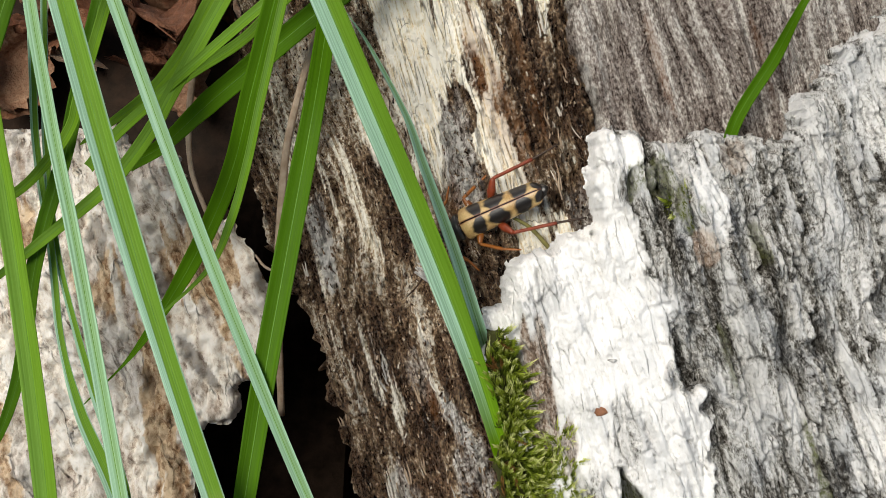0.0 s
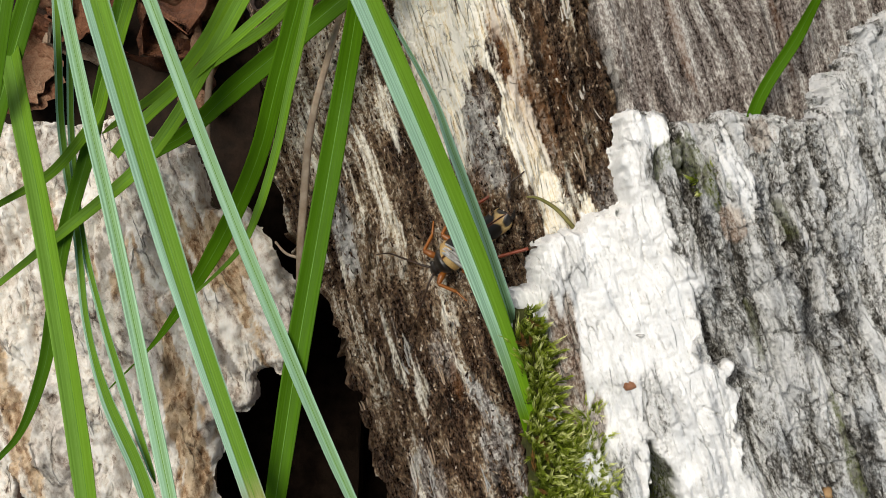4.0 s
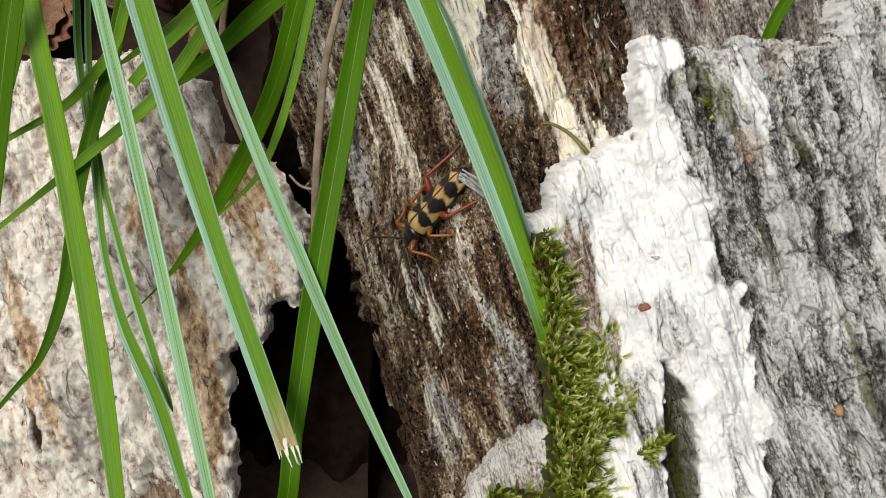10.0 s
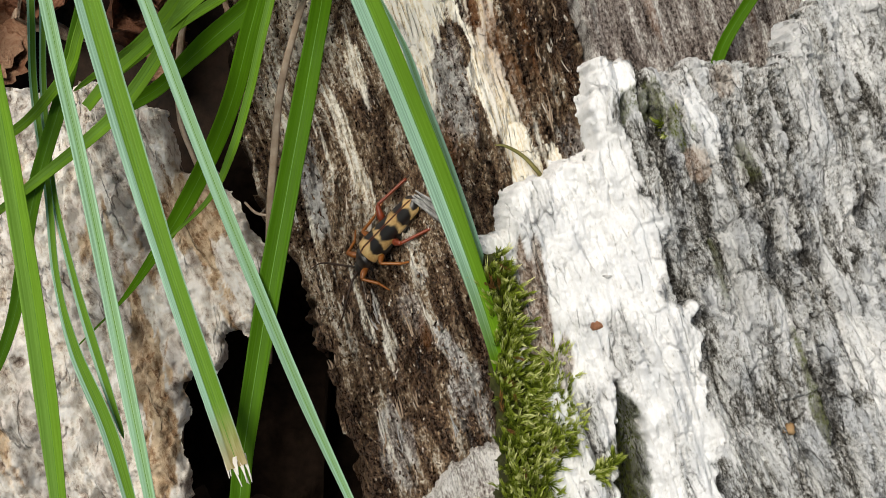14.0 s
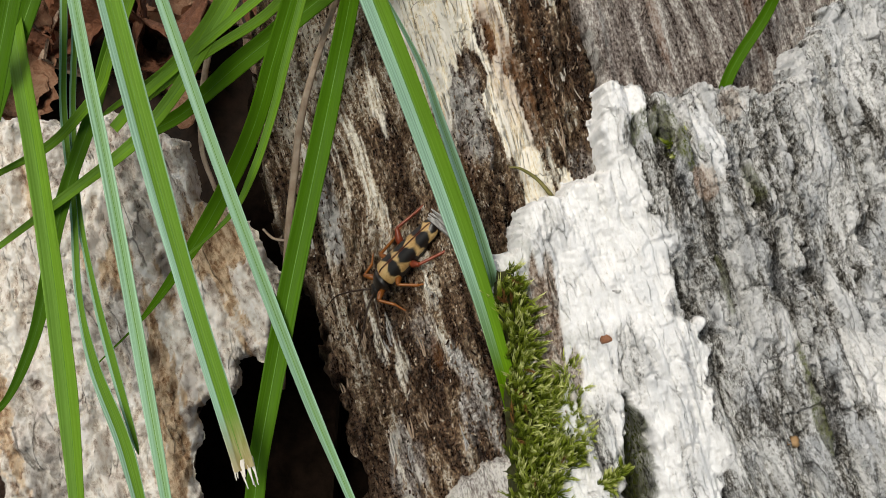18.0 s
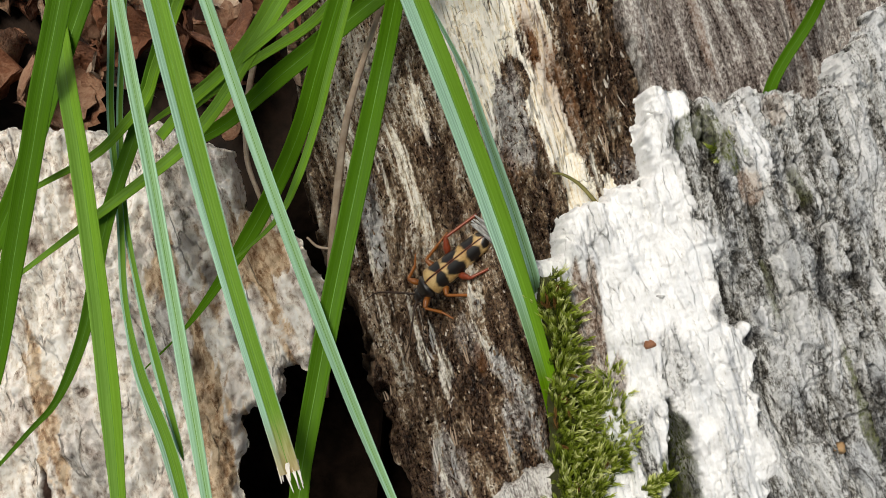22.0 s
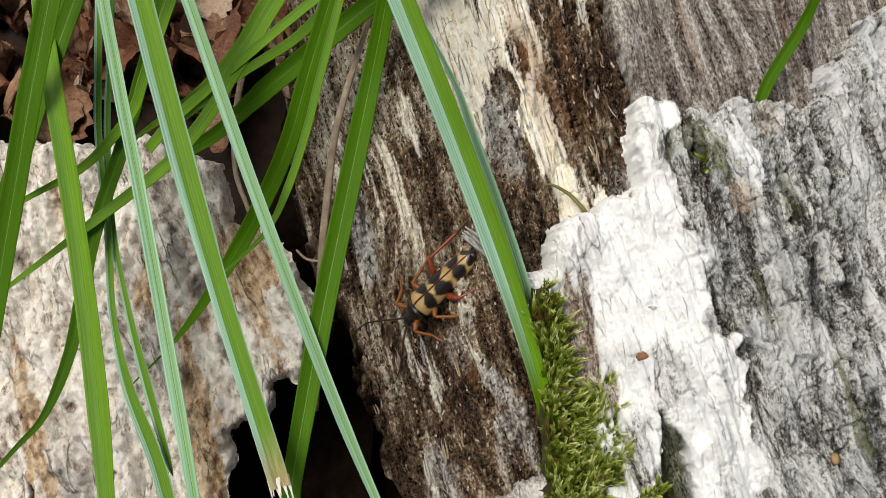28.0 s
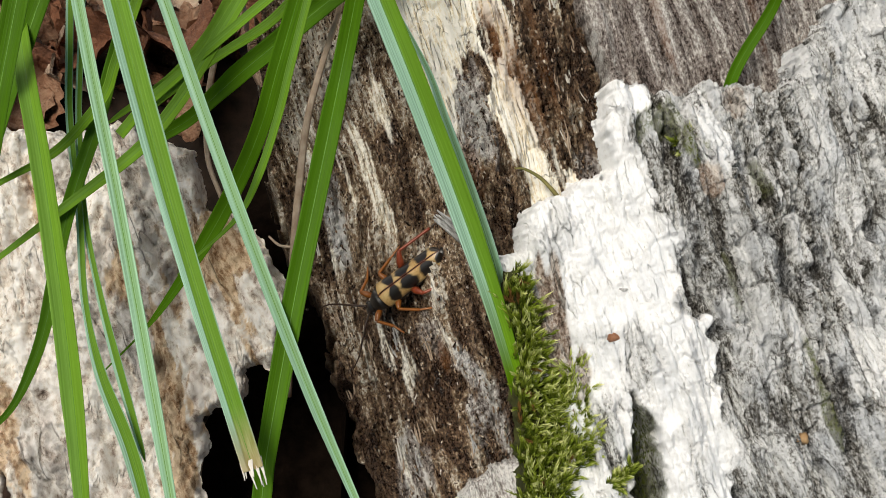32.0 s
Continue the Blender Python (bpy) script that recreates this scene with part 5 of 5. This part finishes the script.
splinter(-4.2, wood_at(-4.2, -8) - 0.2, -8.0, 0.5, 2.6, 1.0, "pale splinter of rotten wood", 32, PALEFIBRE)
for k, (sx, sz, sl) in enumerate(((-4.6, -25, 4.2), (-2.2, -22, 2.6), (-13.2, -6, 3.0), (-16.6, 3, 3.0), (-9.2, -10, 2.2), (-6.8, -17, 3.0), (1.2, -9.5, 2.6), (-11.5, -16, 2.2), (17.6, 15.5, 4.5), (19.4, 20, 3.0))):
    splinter(sx, wood_at(sx, sz) - 0.1, sz, 0.32 * sl * -0.9, sl, 0.75, "weathered tan splinter lifting from the wood", 40 + k, STALK if k % 3 else PALEFIBRE)

rng = random.Random(61)
for k in range(34):
    if k % 2:
        sx, sz = rng.uniform(11.5, 19.5), rng.uniform(13, 40)
        sx -= 0.25 * (sz - 13)
        sx += 3.0
    else:
        sx, sz = rng.uniform(-8, 6), rng.uniform(-30, 3)
    sl = rng.uniform(1.0, 3.4)
    splinter(sx, wood_at(sx, sz) - 0.15, sz, -0.3 * sl + rng.gauss(0, 0.35), sl, rng.uniform(0.3, 0.8), "thin split sliver of pale rotten wood", 80 + k, (STALK, STALK, SILVER, PALEFIBRE)[k % 4])

# ---- leaf litter behind the shell ----


def dead_leaf(seed):
    """A crinkled fallen leaf with a raised midrib, lying flat at the origin."""
    rng = random.Random(seed)
    length, width = rng.uniform(0.016, 0.03), rng.uniform(0.011, 0.019)
    n, m = 22, 10
    verts, faces = [], []
    for layer in (0.0, -0.0004):
        for i in range(n + 1):
            u = i / n
            half = width / 2 * math.sin(math.pi * u ** 0.8) ** 0.8 * (1 + 0.08 * math.sin(u * 40))
            for j in range(m + 1):
                s = -1 + 2 * j / m
                z = 0.007 * (s * s) * half / width * 2 + 0.003 * noise.noise(Vector((u * 4, s * 2, seed))) + 0.0015 * noise.noise(Vector((u * 11, s * 5, seed))) + 0.004 * math.sin(u * 4 + seed) - 0.0008 * math.exp(-(s * 6) ** 2)
                verts.append(((u - 0.5) * length, s * half, z + layer))
    k = (n + 1) * (m + 1)
    for i in range(n):
        for j in range(m):
            a = i * (m + 1) + j
            faces.append((a, a + m + 1, a + m + 2, a + 1))
            faces.append((a + k, a + k + 1, a + k + m + 2, a + k + m + 1))
    return mesh_of("dead_leaf", verts, faces, DEADLEAF)


rng = random.Random(77)
shapes = [dead_leaf(s) for s in range(5)]
for k in range(190):
    x, y = rng.uniform(-0.17, -0.03), rng.uniform(0.088, 0.22)
    ob = new("dead_leaf", shapes[k % 5])
    ob.matrix_world = pose(x, y, 0.050 + 0.0016 * (k % 7) + 0.012 * min(1, max(0, (y - 0.10) / 0.05)), rng.uniform(-15, 70), rng.uniform(-40, 40), rng.uniform(0, 360))
    tagged(ob, "curled russet-brown fallen leaf on dark soil", "leaf", "fallen leaves behind the stump")

# ---- the beetle ----
BLACK = m_plain("beetle_black", (0.006, 0.005, 0.004), (0.02, 0.015, 0.012), 2500, 0.32, 0.00003, 0.5)
AMBER = m_plain("beetle_amber_leg", (0.17, 0.05, 0.007), (0.31, 0.105, 0.014), 1500, 0.38, 0.00002, 0.5)
RUST = m_plain("beetle_rust_leg", (0.13, 0.022, 0.008), (0.27, 0.05, 0.016), 1500, 0.35, 0.00002, 0.5)
FEELER = m_plain("beetle_antenna", (0.015, 0.008, 0.005), (0.05, 0.025, 0.012), 2500, 0.45, 0.0, 0.4)


def m_elytra():
    m, nt, b = material("banded_wing_case", 0.36, 0, 0.5)
    band, seam, tone = n_split(nt, n_attr(nt, "mask").outputs["Color"])
    c = nt.nodes.new("ShaderNodeTexCoord").outputs["Object"]
    fine = n_noise(nt, c, 4200, 3, 0.6)
    yellow = n_ramp(nt, n_math(nt, "ADD", n_math(nt, "MULTIPLY", fine, 0.5), n_math(nt, "MULTIPLY", tone, 0.5)), (0.3, (0.33, 0.19, 0.06)), (0.7, (0.58, 0.42, 0.19)))
    colour = n_mix(nt, n_range(nt, band, 0.4, 0.6), yellow, (0.008, 0.006, 0.005))
    colour = n_mix(nt, seam, colour, (0.16, 0.035, 0.012))
    put(nt, b.inputs["Base Color"], colour)
    n_bump(nt, b, fine, 0.00003, 0.6)
    return m


ELYTRA = m_elytra()
# metres per body unit, sized to fit the beetle in the camera's view
BODY_UNIT = 0.00090


def elytron(side):
    """One wing case: domed, tapering, with four scalloped bands."""
    rows, cols = 64, 22
    verts, faces, colours = [], [], []
    for i in range(rows + 1):
        v = i / rows
        half = (2.2 - 0.65 * v) * min(1.0, (v / 0.06 + 0.35) if v < 0.04 else 1.0) * (1 - max(0, (v - 0.88) / 0.12) ** 2.2 * 0.72)
        dome = (1.75 - 0.5 * v) * (0.75 + 0.25 * min(1, v / 0.1)) * (1 - 0.3 * max(0, (v - 0.85) / 0.15) ** 2)
        for j in range(cols + 1):
            u = j / cols
            a = 0.02 + u * 1.85
            x, z = half * math.sin(a) ** 0.9 if a < math.pi / 2 else half * math.sin(a), dome * math.cos(a)
            verts.append((side * (x + 0.02), -12.2 * v, z))
            s = min(1, u * 1.85 / 1.5708)
            band = 0.0
            for centre, wide in ((0.235, 0.072), (0.475, 0.105), (0.745, 0.092), (0.99, 0.07)):
                reach = wide * (0.45 + 0.75 * math.sin(math.pi * min(1, s * 1.15)) ** 0.8 + 0.22 * noise.noise(Vector((s * 6, centre * 9, side))))
                d = abs(v - centre - 0.02 * math.sin(s * 4 + centre * 9)) / reach
                band = max(band, 1 - 0.5 * d if d < 2 else 0)
            if v < 0.03:
                band = max(band, 0.75)
            if u > 0.9:
                band = max(band, 0.6 + 0.3 * math.sin(v * 9))
            colours.append((band, 0.85 if u < 0.045 else 0.0, 0.5 + 0.5 * noise.noise(Vector((u * 2, v * 5, 3))) - 0.3 * max(0, 0.12 - v) / 0.12, 1))
    for i in range(rows):
        for j in range(cols):
            a = i * (cols + 1) + j
            f = (a, a + 1, a + cols + 2, a + cols + 1)
            faces.append(f if side < 0 else f[::-1])
    return mesh_of("elytron", np.array(verts) * BODY_UNIT, faces, ELYTRA, True, colours)


def loft(name, rings, material, seg=20):
    """Rings of (y, half width, half height, height of the middle), closed at both ends."""
    verts, faces = [], []
    for y, rx, rz, zc in rings:
        for k in range(seg):
            a = 2 * math.pi * k / seg
            verts.append((rx * math.cos(a), y, zc + rz * math.sin(a)))
    for i in range(len(rings) - 1):
        for k in range(seg):
            a, b = i * seg + k, i * seg + (k + 1) % seg
            faces.append((a, b, b + seg, a + seg))
    faces += [tuple(range(seg)), tuple(range((len(rings) - 1) * seg, len(rings) * seg))[::-1]]
    return mesh_of(name, np.array(verts) * BODY_UNIT, faces, material)


def limb(name, points, radii, material, sides=8):
    """A jointed limb segment along points in the beetle's own units."""
    n = 5 * len(points)
    mid = spline(points, n)
    r = np.interp(np.linspace(0, 1, n), np.linspace(0, 1, len(radii)), radii)
    verts, faces = [], []
    for k, p in enumerate(mid):
        t = (mid[min(k + 1, n - 1)] - mid[max(k - 1, 0)]).normalized()
        s = t.cross(Vector((0.2, 0.1, 1))).normalized()
        o = s.cross(t)
        for j in range(sides):
            a = 2 * math.pi * j / sides
            verts.append(tuple((p + (s * math.cos(a) + o * math.sin(a)) * r[k]) * BODY_UNIT))
    for k in range(n - 1):
        for j in range(sides):
            a, b = k * sides + j, k * sides + (j + 1) % sides
            faces.append((a, b, b + sides, a + sides))
    faces += [tuple(range(sides))[::-1], tuple(range((n - 1) * sides, n * sides))]
    return mesh_of(name, verts, faces, material)


def under(name, me, parent, at=(0, 0, 0), label=""):
    ob = new(name, me)
    me.transform(Matrix.Translation(-Vector(at) * BODY_UNIT))
    ob.parent = parent
    ob.location = Vector(at) * BODY_UNIT
    return tagged(ob, label)


BEETLE = tagged(new("longhorn_beetle"), "yellow longhorn beetle with black bands walking on rotten wood", "beetle")
under("elytron", elytron(-1), BEETLE, label="yellow wing case with black bands")
under("elytron", elytron(1), BEETLE, label="yellow wing case with black bands")
under("abdomen", loft("abdomen", [(-0.2, 1.6, 0.8, -0.5), (-2, 2.2, 1.1, -0.55), (-6, 2.0, 1.05, -0.5), (-10, 1.5, 0.8, -0.3), (-12.3, 0.8, 0.45, -0.1), (-12.9, 0.2, 0.15, 0)], BLACK), BEETLE, label="black underside")
under("pronotum", loft("pronotum", [(0.1, 1.2, 0.9, -0.1), (0.2, 1.8, 1.15, -0.1), (0.6, 1.85, 1.25, -0.2), (1.3, 1.55, 1.2, -0.45), (2.0, 1.15, 0.95, -0.75), (2.4, 0.9, 0.8, -0.95)], BLACK), BEETLE, label="black domed neck shield")
head = under("head", loft("head", [(2.1, 0.6, 0.6, -0.9), (2.4, 1.0, 0.85, -1.05), (3.0, 1.05, 0.9, -1.25), (3.6, 0.75, 0.75, -1.55), (4.0, 0.5, 0.4, -1.85), (4.2, 0.25, 0.2, -2.0)], BLACK), BEETLE, label="black head")
for s in (-1, 1):
    under("eye", limb("eye", [(s * 0.85, 2.6, -0.9), (s * 0.95, 2.85, -1.1), (s * 0.85, 3.1, -1.35)], [0.22, 0.42, 0.2], BLACK), head, label="glossy black eye")
MOVING = []
for s in (-1, 1):
    feeler = [(s * 0.5, 3.2, -0.7), (s * 1.5, 4.4, -0.2), (s * 3.2, 6.4, -0.1), (s * 4.8, 8.6, -0.5), (s * 5.6, 11.2, -1.4)]
    MOVING.append((under("antenna", limb("antenna", feeler, [0.17, 0.16, 0.15, 0.13, 0.07], FEELER, 6), BEETLE, feeler[0], "long dark jointed antenna"), "antenna", s))
    for kind, coxa, knee, ankle, toe in (
            ("fore", (s * 1.0, 1.3, -0.9), (s * 2.7, 2.6, 0.1), (s * 4.4, 1.2, -1.4), (s * 6.2, 0.4, -2.0)),
            ("middle", (s * 1.3, -2.2, -1.0), (s * 3.3, -1.6, 0.2), (s * 4.8, -3.8, -1.5), (s * 5.8, -6.0, -2.1)),
            ("hind", (s * 1.4, -4.6, -1.0), (s * 3.9, -6.6, 1.0), (s * 4.6, -12.0, -1.0), (s * 5.3, -15.8, -2.1))):
        dark = RUST if kind == "hind" else AMBER
        mid = tuple((a + b) / 2 + (0.2 if k == 2 else 0) for k, (a, b) in enumerate(zip(coxa, knee)))
        leg = under("leg", limb("leg", [coxa, mid, knee], [0.36, 0.62, 0.32] if kind == "hind" else [0.36, 0.52, 0.3], dark), BEETLE, coxa, "rust-red thigh" if kind == "hind" else "amber thigh")
        lower = [knee, tuple((a + b) / 2 for a, b in zip(knee, ankle)), ankle]
        shin = under("shin", limb("shin", lower, [0.25, 0.24, 0.26], dark), leg, knee)
        shin.location = (Vector(knee) - Vector(coxa)) * BODY_UNIT
        foot = under("foot", limb("foot", [ankle, tuple((a + b) / 2 for a, b in zip(ankle, toe)), toe], [0.17, 0.17, 0.1], FEELER if kind == "hind" else dark), leg, ankle)
        foot.location = (Vector(ankle) - Vector(coxa)) * BODY_UNIT
        MOVING.append((leg, kind, s))
for eye_ob in [o for o in head.children]:
    eye_ob.location = (0, 0, 0)


def stance(x, y, z, heading, pitch, roll):
    """The beetle at a plan point: heading in degrees from straight up, turning to the left; pitch lifts its head; roll leans it to its right."""
    face = Matrix(((1, 0, 0, 0), (0, 0, -1, 0), (0, 1, 0, 0), (0, 0, 0, 1)))
    return BASE @ pose(x / 1000, y / 1000, z / 1000) @ face @ pose(0, 0, 0, 0, 0, heading) @ pose(0, 0, 0, pitch, 0, 0) @ pose(0, 0, 0, 0, roll, 0)


def swing(ob, rows):
    """Key a limb about its own joint: rows of seconds, forward and lift, in degrees."""
    at = ob.location.copy()
    walk(ob, [(t, Matrix.Translation(at) @ pose(0, 0, 0, 0, lift, ahead)) for t, ahead, lift in rows])


# sideways swing of hanging blades, fitted to the camera's view, in millimetres
SWAY = {"A": [(0.0, 0.89), (6.0, 0.46), (13.0, 0.02), (19.0, -0.33), (24.0, -0.68), (31.0, -0.37), (32.0, -0.37)],
        "B": [(0.0, 0.29), (6.0, 0.67), (13.0, 0.21), (19.0, -0.25), (24.0, -0.56), (31.0, -0.37), (32.0, -0.37)],
        "C": [(0.0, 0.64), (6.0, 0.17), (13.0, 0.45), (19.0, -0.61), (24.0, -0.27), (31.0, -0.38), (32.0, -0.38)],
        "D": [(0.0, 0.48), (6.0, 0.43), (13.0, 0.52), (19.0, -0.45), (24.0, -0.29), (31.0, -0.68), (32.0, -0.68)],
        "E": [(0.0, 0.05), (6.0, 0.21), (13.0, 0.48), (19.0, -0.38), (24.0, -0.35), (31.0, -0.01), (32.0, -0.01)]}


def motions():
    walk(BEETLE, [
        (0.0, stance(4.04, 0.86, 10.68, 114.2, -17.9, 12.0)),
        (0.5, stance(3.72, 0.98, 11.55, 103.1, -19.2, 12.0)),
        (1.0, stance(3.97, 1.02, 10.87, 113.3, -19.7, 12.0)),
        (2.0, stance(3.64, 1.56, 10.98, 110.0, -25.9, 12.0)),
        (2.5, stance(3.44, 1.73, 10.53, 113.7, -27.9, 12.0)),
        (3.5, stance(0.70, 3.20, 6.80, 121.0, -27.0, 15.0)),
        (4.5, stance(-2.32, 8.99, 2.73, 128.5, -32.0, 16.8)),
        (5.0, stance(-3.00, 10.34, 2.06, 129.4, -32.0, 18.0)),
        (5.5, stance(-2.80, 10.16, 0.93, 130.9, -32.0, 18.8)),
        (6.0, stance(-3.55, 11.54, 1.76, 133.5, -32.0, 19.5)),
        (6.5, stance(-3.88, 12.87, 0.72, 137.1, -32.0, 20.2)),
        (7.0, stance(-5.47, 15.62, -1.61, 146.6, -28.1, 33.0)),
        (7.5, stance(-5.20, 15.38, -2.29, 147.0, -27.0, 33.8)),
        (8.0, stance(-5.86, 15.75, -2.40, 145.9, -26.2, 34.5)),
        (9.0, stance(-6.34, 16.55, -0.98, 142.5, -28.7, 36.0)),
        (10.0, stance(-6.83, 16.73, -0.51, 137.6, -28.8, 35.8)),
        (11.0, stance(-6.93, 16.94, -1.07, 139.4, -27.5, 35.6)),
        (12.0, stance(-7.15, 17.02, -0.82, 136.3, -28.0, 35.3)),
        (13.0, stance(-7.21, 17.15, -1.17, 135.5, -28.4, 35.1)),
        (14.0, stance(-7.23, 16.99, -0.99, 136.7, -26.1, 34.9)),
        (14.5, stance(-7.38, 17.01, -1.08, 136.4, -25.7, 34.8)),
        (16.5, stance(-7.57, 17.73, -0.90, 139.4, -26.6, 34.3)),
        (17.0, stance(-7.35, 17.23, -1.01, 139.2, -26.0, 34.2)),
        (18.0, stance(-6.93, 16.27, -1.04, 135.5, -25.0, 34.0)),
        (19.0, stance(-6.98, 16.15, -0.06, 131.1, -26.5, 32.7)),
        (20.0, stance(-7.22, 16.18, -0.99, 129.8, -24.4, 19.3)),
        (21.0, stance(-7.21, 15.86, -0.66, 127.3, -23.9, 18.0)),
        (22.0, stance(-6.61, 15.43, -1.18, 128.7, -25.6, 17.4)),
        (23.0, stance(-7.07, 15.93, -1.07, 126.2, -25.8, 16.8)),
        (24.0, stance(-7.15, 15.78, -0.85, 124.1, -25.3, 16.2)),
        (25.0, stance(-7.22, 16.19, -1.05, 125.1, -26.3, 15.6)),
        (25.5, stance(-7.06, 15.76, -0.54, 124.8, -26.1, 15.3)),
        (27.5, stance(-7.03, 16.60, -2.46, 134.2, -25.8, 18.8)),
        (28.0, stance(-6.81, 16.22, -2.56, 133.6, -25.6, 20.0)),
        (28.5, stance(-7.27, 16.74, -3.34, 132.9, -25.1, 19.5)),
        (29.0, stance(-7.56, 17.20, -3.96, 133.1, -24.5, 19.0)),
        (29.5, stance(-7.60, 17.27, -3.81, 132.9, -24.1, 18.5)),
        (30.0, stance(-7.93, 17.31, -2.75, 130.6, -24.4, 18.0)),
        (30.5, stance(-8.01, 17.52, -2.69, 128.7, -24.8, 17.5)),
        (31.0, stance(-8.32, 17.64, -2.72, 127.6, -24.8, 17.0)),
        (31.5, stance(-7.99, 17.46, -3.13, 127.4, -24.8, 16.5)),
        (32.0, stance(-7.95, 17.23, -3.25, 126.6, -25.0, 16.0)),
    ])
    for code, rows in SWAY.items():
        blade = BLADE_THINGS[code]
        home = blade.location.copy()
        walk(blade, [(t, Matrix.Translation(home) @ pose(0, 0, 0, 0, 0, math.degrees(d / 255.0))) for t, d in rows])
    for k, (ob, kind, s) in enumerate(MOVING):
        if kind == "antenna":
            swing(ob, [(t, 6 * math.sin(t * 1.9 + k) * s + 4 * math.sin(t * 0.7 + 2 * k), 5 * math.sin(t * 1.3 + 3 * k)) for t in range(0, 33)])
        else:
            gait = [(0.0, 0, 0), (1.5, 2 * s, 0), (2.4, 0, 0)]
            phase = (0 if kind == "middle" else 1) + (0 if s > 0 else 1)
            for n in range(8):
                t = 2.6 + n * 0.3
                up = (n + phase) % 2
                gait.append((t, s * (11 if up else -11), -s * (9 if up else 0)))
            for n in range(5):
                t = 5.8 + n * 0.4
                up = (n + phase) % 2
                gait.append((t, s * (8 if up else -8), -s * (6 if up else 0)))
            gait += [(8.0, 0, 0), (16.0, 3 * s, 0), (21.0, -2 * s, 0), (28.0, 2 * s, 0), (32.0, 0, 0)]
            swing(ob, gait)


motions()
